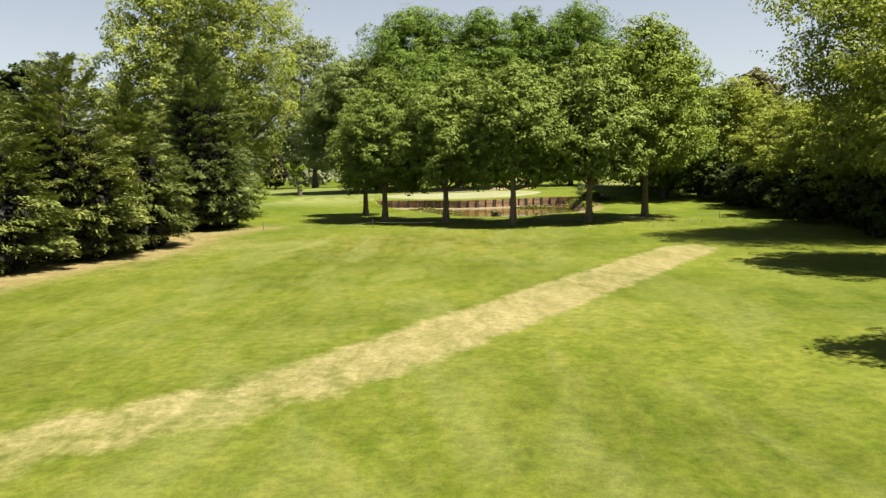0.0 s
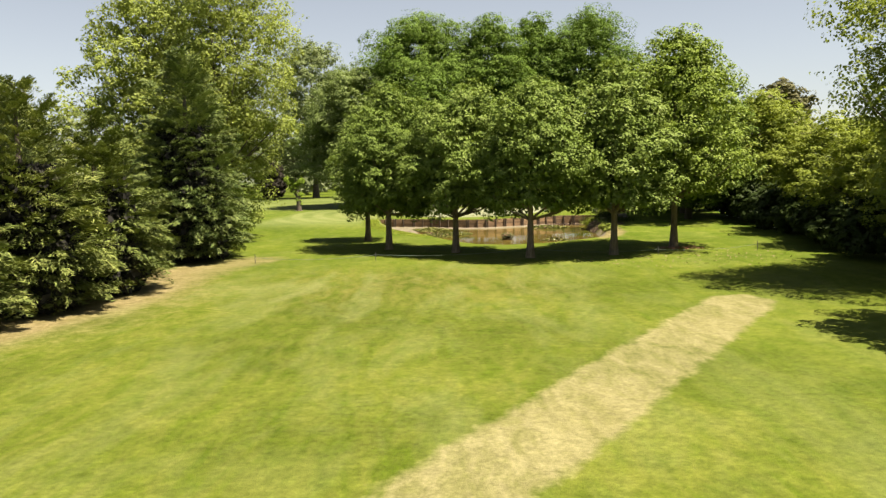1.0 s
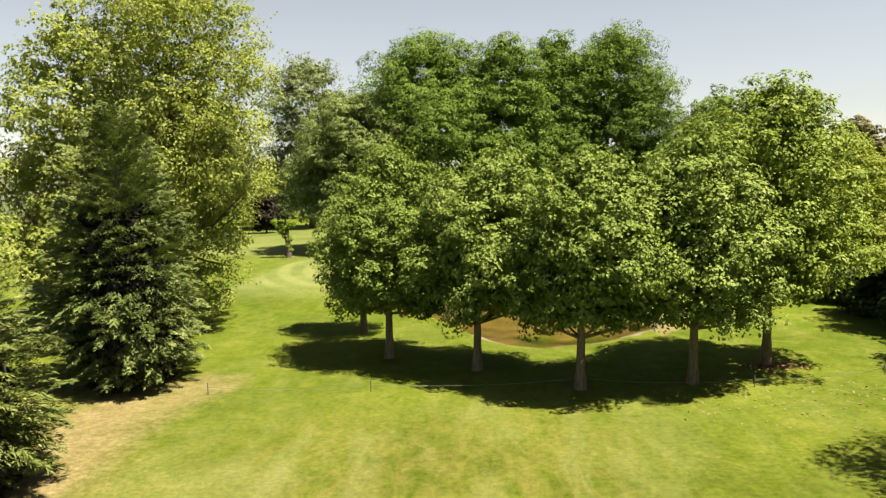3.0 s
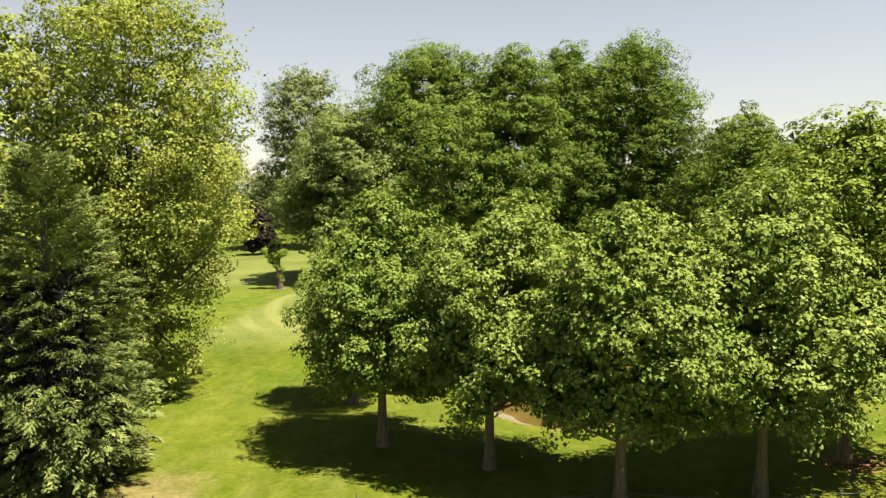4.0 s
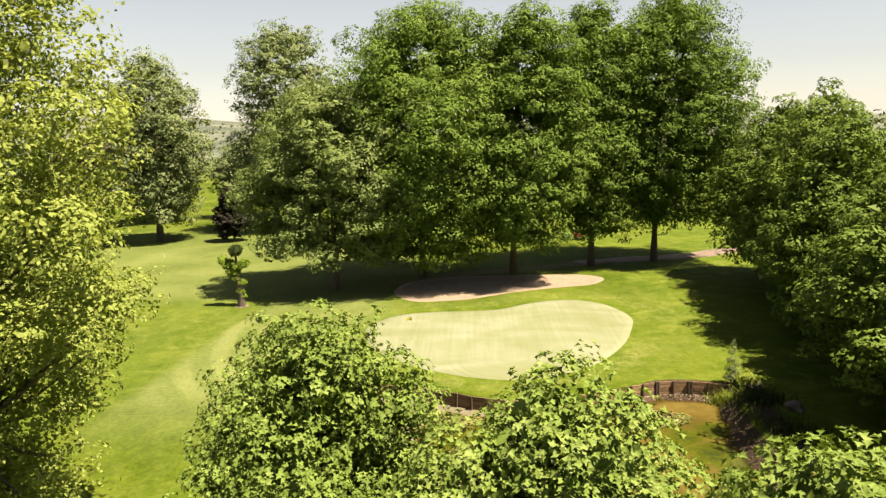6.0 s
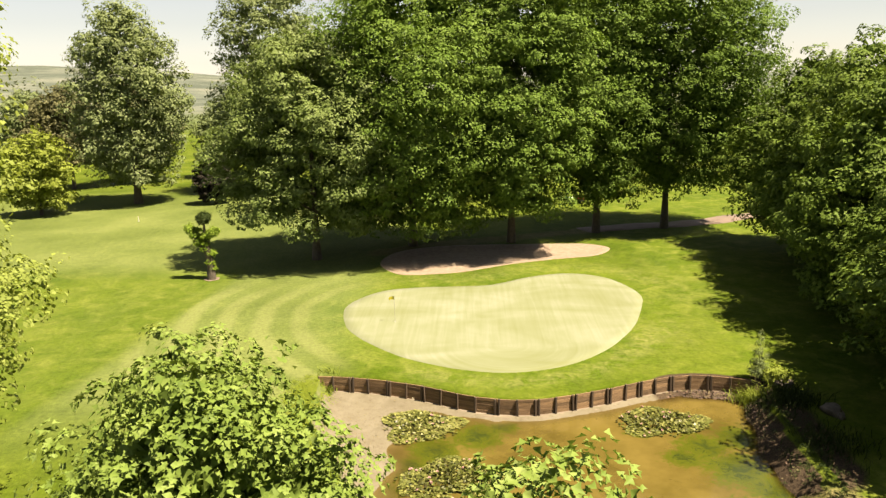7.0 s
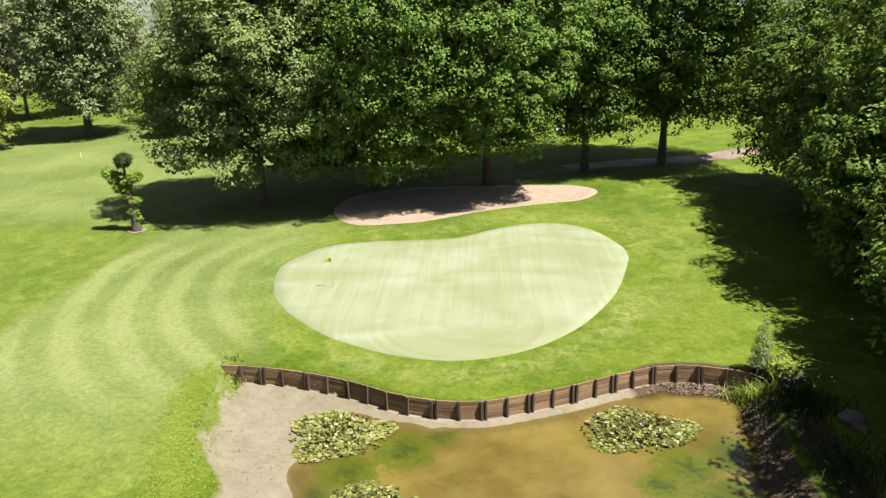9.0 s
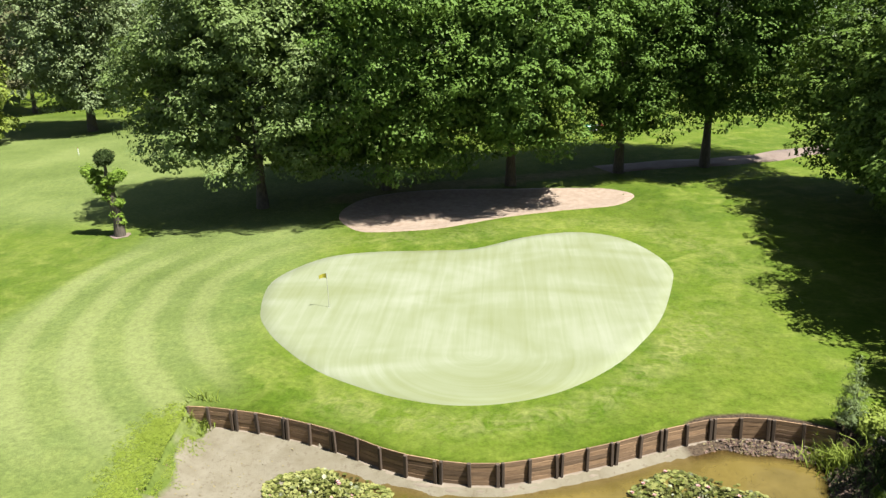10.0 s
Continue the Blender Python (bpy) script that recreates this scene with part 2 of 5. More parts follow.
def green_material():
    """Close-mown putting surface with fine mowing lines and pale, worn areas."""
    m, nt, b = material("putting_turf")
    broad = noise_tex(nt, 0.16, 3)
    tc = nt.nodes.new("ShaderNodeTexCoord")
    axes = nt.nodes.new("ShaderNodeSeparateXYZ")
    nt.links.new(tc.outputs["Object"], axes.inputs[0])
    dx = calc(nt, "ADD", axes.outputs[0], -2.6)
    dy = calc(nt, "MINIMUM", calc(nt, "ADD", axes.outputs[1], -41.5), 0.0)
    loop = calc(nt, "SQRT", calc(nt, "ADD", calc(nt, "MULTIPLY", dx, dx), calc(nt, "MULTIPLY", dy, dy)))
    fan = nt.nodes.new("ShaderNodeCombineXYZ")
    nt.links.new(calc(nt, "MULTIPLY", loop, 2.3), fan.inputs[0])
    nt.links.new(calc(nt, "MULTIPLY", axes.outputs[1], 0.10), fan.inputs[1])
    nt.links.new(calc(nt, "MULTIPLY", axes.outputs[0], 0.06), fan.inputs[2])
    lines = node(nt, "ShaderNodeTexNoise", Scale=1.0, Detail=3.0, Roughness=0.6, Distortion=0.8)
    nt.links.new(fan.outputs[0], lines.inputs["Vector"])
    fine = noise_tex(nt, 14.0, 4, 0.7)
    mp2 = node(nt, "ShaderNodeMapping", Scale=(0.13, 0.24, 1.0))
    nt.links.new(tc.outputs["Object"], mp2.inputs[0])
    worn = node(nt, "ShaderNodeTexNoise", Scale=1.0, Detail=3.0, Roughness=0.5, Distortion=0.6)
    nt.links.new(mp2.outputs[0], worn.inputs["Vector"])
    v = calc(nt, "ADD", calc(nt, "MULTIPLY", worn.outputs["Fac"], 0.68), calc(nt, "MULTIPLY", lines.outputs["Fac"], 0.32))
    c = ramp(nt, v, [(0.36, (0.098, 0.109, 0.043)), (0.52, (0.124, 0.137, 0.076)), (0.66, (0.160, 0.170, 0.117))])
    nt.links.new(mix(nt, calc(nt, "MULTIPLY", fine.outputs["Fac"], 0.25), c, (0.083, 0.101, 0.029)), b.inputs["Base Color"])
    b.inputs["Roughness"].default_value = 0.85
    bump(nt, b, fine.outputs["Fac"], 0.25, 0.01)
    return m


def water_material():
    """Shallow brown pond water with green weed hanging in it."""
    m, nt, b = material("pond_water")
    n = noise_tex(nt, 0.30, 4, 0.6)
    k = noise_tex(nt, 1.3, 8, 0.78)
    k.inputs["Distortion"].default_value = 1.6
    brown = ramp(nt, n.outputs["Fac"], [(0.36, (0.098, 0.073, 0.019)), (0.6, (0.068, 0.051, 0.012))])
    w = calc(nt, "ADD", attr(nt, "weed"), calc(nt, "MULTIPLY", calc(nt, "SUBTRACT", k.outputs["Fac"], 0.5), 2.0))
    w = calc(nt, "ADD", w, calc(nt, "MULTIPLY", calc(nt, "SUBTRACT", n.outputs["Fac"], 0.5), 0.5))
    c = mix(nt, calc(nt, "MULTIPLY", calc(nt, "SUBTRACT", w, 0.36), 3.4, True), brown, (0.046, 0.054, 0.006))
    c = mix(nt, calc(nt, "MULTIPLY", calc(nt, "SUBTRACT", w, 0.74), 3.0, True), c, (0.022, 0.030, 0.006))
    nt.links.new(c, b.inputs["Base Color"])
    b.inputs["Roughness"].default_value = 0.06
    b.inputs["IOR"].default_value = 1.33
    r = noise_tex(nt, 3.0, 3, 0.5)
    bump(nt, b, r.outputs["Fac"], 0.10, 0.02)
    clear = nt.nodes.new("ShaderNodeBsdfTransparent")
    clear.inputs[0].default_value = (0.80, 0.72, 0.52, 1)
    mx = nt.nodes.new("ShaderNodeMixShader")
    edge = calc(nt, "MULTIPLY", attr(nt, "depth"), calc(nt, "ADD", calc(nt, "MULTIPLY", k.outputs["Fac"], 1.1), 0.6), True)
    nt.links.new(calc(nt, "ADD", calc(nt, "MULTIPLY", edge, 0.97), 0.03, True), mx.inputs[0])
    nt.links.new(clear.outputs[0], mx.inputs[1])
    nt.links.new(b.outputs[0], mx.inputs[2])
    nt.links.new(mx.outputs[0], nt.nodes["Material Output"].inputs[0])
    return m


GRASS_DARK, GRASS_MID, GRASS_LIGHT = (0.046, 0.076, 0.004), (0.076, 0.112, 0.009), (0.133, 0.161, 0.023)
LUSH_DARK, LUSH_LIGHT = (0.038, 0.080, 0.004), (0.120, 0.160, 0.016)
TURF, GREEN, WATER = turf_material(), green_material(), water_material()
SAND = plain_material("sand", (0.140, 0.099, 0.066), (0.223, 0.176, 0.130), 2.2, 0.95, 7.0, 0.9, 0.09)
GRAVEL = plain_material("path_gravel", (0.096, 0.068, 0.050), (0.146, 0.111, 0.086), 0.9, 0.95, 16.0, 0.5, 0.04)
LEDGE = plain_material("pale_mortar", (0.108, 0.085, 0.059), (0.169, 0.140, 0.104), 1.5, 0.95, 9.0, 0.5, 0.03)
BARK = bark_material("bark", (0.035, 0.027, 0.020), (0.101, 0.083, 0.060))
PLANE_BARK = bark_material("plane_bark", (0.070, 0.050, 0.033), (0.20, 0.158, 0.108))
BOARD = wood_material("weathered_board", (0.079, 0.045, 0.022), (0.259, 0.166, 0.088))
POST = wood_material("dark_post", (0.027, 0.018, 0.011), (0.086, 0.058, 0.035), (14.0, 14.0, 1.0))
STONE = plain_material("stone", (0.050, 0.042, 0.032), (0.126, 0.104, 0.083), 2.5, 0.9, 14.0, 0.5, 0.03)
PLANE_LEAF = leaf_material("plane_leaf", (0.032, 0.062, 0.011), (0.120, 0.175, 0.037), (0.248, 0.300, 0.104), 0.22, 0.5, 0.2, 0.06, 0.2)
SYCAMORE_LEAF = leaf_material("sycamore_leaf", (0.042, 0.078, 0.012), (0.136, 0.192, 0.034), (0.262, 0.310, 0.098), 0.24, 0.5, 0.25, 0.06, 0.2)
LIGHT_LEAF = leaf_material("light_leaf", (0.100, 0.138, 0.028), (0.192, 0.240, 0.056), (0.280, 0.320, 0.105), 0.40, 0.6, 0.4, 0.08, 0.22)
WOOD_LEAF = leaf_material("woodland_leaf", (0.022, 0.046, 0.008), (0.076, 0.122, 0.021), (0.176, 0.228, 0.060), 0.2, 0.55, 0.3, 0.06, 0.18)
MAPLE_LEAF = leaf_material("maple_leaf", (0.032, 0.056, 0.013), (0.096, 0.138, 0.036), (0.205, 0.250, 0.100), 0.22, 0.55, 0.35, 0.10, 0.2)
# Greyed and paled: distance haze is put into this leaf colour.
HAZED_LEAF = leaf_material("hazed_leaf", (0.065, 0.086, 0.043), (0.101, 0.122, 0.061), (0.144, 0.166, 0.086), 0.15)
LINDEN_LEAF = leaf_material("linden_leaf", (0.026, 0.056, 0.009), (0.082, 0.140, 0.023), (0.168, 0.228, 0.060), 0.22, 0.55, 0.35, 0.06, 0.18)
GREY_LEAF = leaf_material("grey_leaf", (0.060, 0.086, 0.032), (0.128, 0.165, 0.067), (0.21, 0.25, 0.12), 0.25, 0.55, 0.4)
WILLOW_LEAF = leaf_material("willow_leaf", (0.080, 0.108, 0.015), (0.162, 0.204, 0.034), (0.245, 0.272, 0.063), 0.30)
PURPLE_LEAF = leaf_material("purple_leaf", (0.010, 0.009, 0.007), (0.020, 0.018, 0.013), (0.040, 0.032, 0.023), 0.2)
BROWN_LEAF = leaf_material("brown_leaf", (0.044, 0.046, 0.020), (0.090, 0.090, 0.040), (0.135, 0.132, 0.062), 0.15)
NEEDLE = leaf_material("cypress_needle", (0.006, 0.012, 0.003), (0.084, 0.112, 0.028), (0.27, 0.295, 0.095), 0.08, 0.6, 0.05)
DARK_NEEDLE = leaf_material("dark_needle", (0.006, 0.013, 0.004), (0.062, 0.094, 0.026), (0.215, 0.258, 0.090), 0.08, 0.6, 0.05)
# Near-black, so that gaps inside the cypresses show as shade.
SHADE_TWIG = plain_material("shade_twig", (0.006, 0.006, 0.004), (0.014, 0.013, 0.009), 3.0, 0.95)
SHOOT_LEAF = leaf_material("fresh_shoot", (0.086, 0.137, 0.014), (0.173, 0.259, 0.036), (0.274, 0.346, 0.072), 0.4)
# Near-black; on the right-hand bank grass it stands in for shade.
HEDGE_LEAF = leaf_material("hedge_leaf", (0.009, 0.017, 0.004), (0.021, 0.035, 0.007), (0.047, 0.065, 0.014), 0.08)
ROUGH_LEAF = leaf_material("rough_blade", (0.085, 0.125, 0.012), (0.135, 0.175, 0.022), (0.19, 0.22, 0.045), 0.3)
PAD_LEAF = leaf_material("lily_pad", (0.024, 0.020, 0.007), (0.062, 0.074, 0.014), (0.165, 0.168, 0.052), 0.1, 0.4, 0.0, 0.2, 0.7)


# ---- mesh helpers ----
def smooth(a, b, v):
    t = np.clip((v - a) / (b - a), 0, 1)
    return t * t * (3 - 2 * t)


def mesh_of(name, verts, faces, mat, soft=False):
    """A mesh from arrays; faces is an array of equal-sided polygons."""
    verts, faces = np.asarray(verts, dtype=np.float32), np.asarray(faces, dtype=np.int32)
    me = bpy.data.meshes.new(name)
    me.vertices.add(len(verts))
    me.vertices.foreach_set("co", verts.ravel())
    n, k = faces.shape
    me.loops.add(n * k)
    me.loops.foreach_set("vertex_index", faces.ravel())
    me.polygons.add(n)
    me.polygons.foreach_set("loop_start", np.arange(0, n * k, k, dtype=np.int32))
    if soft:
        me.polygons.foreach_set("use_smooth", np.ones(n, dtype=bool))
    me.materials.append(mat)
    me.update(calc_edges=True)
    return me


def part(name, mesh, parent, label=""):
    ob = new(name, mesh)
    ob.parent = parent
    return tagged(ob, label)


def bm_mesh(name, bm, mat, soft=False):
    me = bpy.data.meshes.new(name)
    bm.to_mesh(me)
    bm.free()
    if soft:
        for p in me.polygons:
            p.use_smooth = True
    me.materials.append(mat)
    return me


def empty(name, x, y, z=0.0, turn=0.0):
    ob = new(name)
    ob.empty_display_size = 0.3
    ob.matrix_world = pose(x, y, z, 0, 0, turn)
    return ob


def tube(points, radii, sides=10):
    """Vertices and quads of a tapered tube along points."""
    pts = [Vector(p) for p in points]
    verts, faces = [], []
    for i, (p, r) in enumerate(zip(pts, radii)):
        d = (pts[min(i + 1, len(pts) - 1)] - pts[max(i - 1, 0)]).normalized()
        a = d.cross(Vector((0.3, 1, 0.1))).normalized()
        c = d.cross(a)
        for k in range(sides):
            w = 2 * math.pi * k / sides
            verts.append(p + (a * math.cos(w) + c * math.sin(w)) * r)
    for i in range(len(pts) - 1):
        for k in range(sides):
            q = (k + 1) % sides
            faces.append((i * sides + k, i * sides + q, (i + 1) * sides + q, (i + 1) * sides + k))
    return [tuple(v) for v in verts], faces


def tubes(name, runs, mat):
    verts, faces = [], []
    for points, radii, sides in runs:
        v, f = tube(points, radii, sides)
        base = len(verts)
        verts += v
        faces += [tuple(i + base for i in q) for q in f]
    return mesh_of(name, verts, faces, mat, True)


def unit(v):
    return v / np.maximum(np.linalg.norm(v, axis=1, keepdims=True), 1e-6)


def leaves(name, at, normal, size, mat, rng, shape="leaf", along=None):
    """One mesh of many separate leaves: at, normal (n,3), size (n,)."""
    n = len(at)
    if along is None:
        along = rng.normal(size=(n, 3))
        along[:, 2] -= 0.4
    normal = unit(normal)
    along = unit(along - normal * np.sum(along * normal, axis=1, keepdims=True))
    side = np.cross(normal, along)
    if shape == "maple":
        form = np.array([(0, -0.45, 0), (-0.55, 0.02, 0.22), (-0.20, 0.16, 0.03), (0, 0.62, -0.12), (0.20, 0.16, 0.03), (0.55, 0.02, 0.22)])
        quads = np.array([(0, 3, 2, 1), (0, 5, 4, 3)])
    elif shape == "tri":
        form = np.array([(0, -0.5, 0), (0.45, 0.18, 0.0), (-0.30, 0.5, 0.0)])
        quads = np.array([(0, 1, 2)])
    elif shape == "spray":
        form = np.array([(-0.12, -0.5, 0), (0.15, -0.25, -0.03), (0, 0.55, 0.0)])
        quads = np.array([(0, 1, 2)])
    else:
        form = np.array([(0, -0.5, 0), (-0.36, 0.0, 0.09), (0, 0.5, 0), (0.36, 0.0, 0.09)])
        quads = np.array([(0, 3, 2, 1)])
    k = len(form)
    s = size[:, None, None]
    verts = at[:, None, :] + s * (form[None, :, 0:1] * side[:, None, :] + form[None, :, 1:2] * along[:, None, :] + form[None, :, 2:3] * normal[:, None, :])
    faces = (np.arange(n)[:, None, None] * k + quads[None]).reshape(-1, quads.shape[1])
    return mesh_of(name, verts.reshape(-1, 3), faces, mat)


def envelope(profile, u):
    """Width of a crown, 0 to 1, at the height u from its foot to its top."""
    if profile == "column":
        return (0.72 + 0.28 * smooth(0.0, 0.3, u)) * np.sqrt(np.clip(1 - np.clip(u, 0, 1) ** 5, 0.02, 1))
    if profile == "dome":
        return (0.80 + 0.20 * smooth(0.0, 0.3, u)) * np.sqrt(np.clip(1 - (np.clip(u - 0.25, 0, 1) / 0.76) ** 2.8, 0.02, 1))
    if profile == "egg":
        return (0.74 + 0.26 * smooth(0.0, 0.33, u)) * np.sqrt(np.clip(1 - (np.clip(u - 0.3, 0, 1) / 0.71) ** 1.35, 0.02, 1))
    return (0.55 + 0.45 * smooth(0.0, 0.4, u)) * np.sqrt(np.clip(1 - (np.clip(u - 0.35, 0, 1) / 0.66) ** 2.4, 0.02, 1))


def leafy_masses(rng, n, base, top, radius, profile="round", squash=0.8, lump=0.27, depth=(0.80, 1.10), wild=0.06):
    """Centres and radii of the leafy masses of a crown, spread over its outside."""
    height_seed = top * 3.7
    out = []
    for i in range(n * 12):
        u = rng.random()
        w = float(envelope(profile, u))
        if rng.random() > 0.35 + 0.65 * w:
            continue
        a = rng.uniform(0, 2 * math.pi)
        r = radius * lump * rng.uniform(0.7, 1.2)
        reach = rng.uniform(*depth) * (1 + wild * math.sin(2.3 * a + 7 * u + 11 * wild + radius) + 0.7 * wild * math.sin(5 * a - 11 * u + height_seed))
        d = max(0.0, radius * w * reach - r * 0.85)
        c = (d * math.cos(a), d * math.sin(a), base + r * squash + u * (top - base - 2 * r * squash), r)
        gap = 0.62 if i < n * 6 else 0.42
        if all(math.dist(c[:3], o[:3]) > gap * (r + o[3]) for o in out):
            out.append(c)
        if len(out) >= n:
            break
    return np.array(out)


def crown(name, rng, blobs, count, size, mat, shape="leaf", squash=0.8, inner=0.05, per=14, tuft=0.5, fill=0.12, turned=0.34, reach=1.0):
    """Tufts of leaves on the outsides of the leafy masses, each a small dome of its own, with shaded leaves inside."""
    m = count // per
    share = blobs[:, 3] ** 2
    pick = rng.choice(len(blobs), size=int(m * 2.4), p=share / share.sum())
    d = unit(rng.normal(size=(len(pick), 3)) + np.array((0, 0, 0.12)))
    rad = np.where(rng.random(len(pick)) < inner, rng.uniform(0.3, 0.8, len(pick)), rng.normal(0.95, 0.08, len(pick)))
    wave = 1 + 0.20 * np.sin(d[:, 0] * 5 + pick) * np.sin(d[:, 1] * 5 + 2 * pick) + 0.09 * np.sin(d[:, 2] * 7 + pick)
    scale = np.stack([blobs[pick, 3]] * 2 + [blobs[pick, 3] * squash], axis=1)
    at = blobs[pick, :3] + d * scale * (rad * wave)[:, None]
    deep = np.zeros(len(at), dtype=bool)
    for b in blobs:
        deep |= np.sum(((at - b[:3]) / (b[3], b[3], b[3] * squash)) ** 2, axis=1) < 0.5
    keep = (~deep) | (rng.random(len(at)) < inner)
    at, d = at[keep][:m], d[keep][:m]
    out = unit(d + unit(at * (1, 1, 0)) * 0.35)
    wide = np.minimum(tuft, 0.6 * blobs[:, 3].mean()) * rng.uniform(0.55, 1.35, len(at))
    # some tufts are shoots that stand out of the mass
    spur = np.where(rng.random(len(at)) < 0.16, rng.uniform(0.5, 1.3, len(at)), 0.0) * reach
    axis = unit(out * 0.6 + np.array((0, 0, 0.55)) + rng.normal(size=d.shape) * 0.25)
    pos, nrm, way = [], [], []
    for k in range(per):
        e = unit(rng.normal(size=d.shape) + out * 0.75 + np.array((0, 0, 0.30)))
        t = (k + 0.5) / per
        pos.append(at + e * (1, 1, 0.6) * (wide * rng.uniform(0.80, 1.02, len(at)) * (1 - 0.45 * t * (spur > 0)))[:, None] + axis * (wide * spur * t * 1.3)[:, None])
        nrm.append(e * 0.62 + out * 0.22 + np.array((0, 0, 0.46)) + rng.normal(size=d.shape) * turned)
        way.append(e * 0.5 + rng.normal(size=d.shape) * 0.7 + np.array((0, 0, -0.45)))
    pos = np.concatenate(pos)
    sizes = size * rng.uniform(0.6, 1.25, len(pos))
    f = int(count * fill)
    if f:
        # shaded leaf masses inside
        pick = rng.choice(len(blobs), size=f, p=share / share.sum())
        e = unit(rng.normal(size=(f, 3)))
        scale = np.stack([blobs[pick, 3]] * 2 + [blobs[pick, 3] * squash], axis=1)
        draw = rng.uniform(0.35, 0.95, f)
        heart = blobs[pick, :3] * np.stack([draw, draw, np.full(f, 0.98)], axis=1)
        pos = np.concatenate([pos, heart + e * scale * rng.uniform(0.1, 0.72, f)[:, None]])
        nrm.append(rng.normal(size=(f, 3)))
        way.append(rng.normal(size=(f, 3)))
        sizes = np.concatenate([sizes, np.minimum(size * 2.4, blobs[pick, 3] * 0.8) * rng.uniform(0.7, 1.2, f)])
    return leaves(name, pos, np.concatenate(nrm), sizes, mat, rng, shape, np.concatenate(way))


def trunk_runs(rng, height, girth, blobs, limbs):
    """A tapered trunk with root flare, and limbs to the leafy masses."""
    pts, rad = [], []
    for i in range(9):
        u = i / 8
        pts.append((0.05 * math.sin(5 * u), 0.06 * math.sin(4 * u + 1), u * height * 0.86 - 0.25))
        rad.append(girth * ((1 - u) ** 0.8 * 0.85 + 0.06 + 0.45 * math.exp(-u * 26)))
    runs = [(pts, rad, 12)]
    order = rng.permutation(len(blobs))[:limbs]
    for k in order:
        tip = blobs[k, :3]
        z0 = min(max(height * 0.21, tip[2] - np.hypot(tip[0], tip[1]) * rng.uniform(0.7, 1.3)), height * 0.75)
        z0 = max(z0, height * 0.16)
        u = z0 / (height * 0.86)
        start = Vector((0, 0, z0))
        end = Vector(tip)
        midp = start.lerp(end, 0.5) + Vector((rng.uniform(-0.3, 0.3), rng.uniform(-0.3, 0.3), -0.05 * (end - start).length))
        r0 = girth * max(0.12, 0.45 * (1 - u))
        runs.append(([start, start.lerp(midp, 0.5), midp, midp.lerp(end, 0.55), end], [r0, r0 * 0.8, r0 * 0.6, r0 * 0.42, r0 * 0.2], 6))
    return runs


def broadleaf(name, x, y, height, radius, clear, count, size, leaf, label, seed, category="tree", bark=None, girth=None, profile="round", blobs=46, shape="leaf", group="", squash=0.8, limbs=16, offset=(0, 0), lump=0.27, loose=False, tuft=0.5, per=14):
    """A tree: trunk with limbs, and a crown of leafy masses; loose ones are open and ragged."""
    rng = np.random.default_rng(seed)
    tree = empty(name, x, y, ground_z(x, y))
    bl = leafy_masses(rng, blobs, clear, height, radius, profile, squash, lump, (0.40, 1.12) if loose else (0.76, 1.10), 0.16 if loose else 0.08)
    if not loose:
        bl[:, 3] *= 0.90
    bl[:, 0] += offset[0]
    bl[:, 1] += offset[1]
    runs = trunk_runs(rng, height, girth or height * 0.018, bl, limbs)
    trunk = part("trunk", tubes("trunk", runs[:1], bark or BARK), tree)
    for run in runs[1:]:
        part("limb", tubes("limb", [run], bark or BARK), trunk)
    part("crown", crown("crown", rng, bl, count, size, leaf, shape, squash, inner=0.25 if loose else 0.05, per=per, tuft=tuft, fill=0.02 if loose else 0.12, turned=0.36 if loose else 0.2, reach=1.6 if loose else 0.8), tree)
    return tagged(tree, label, category, group)


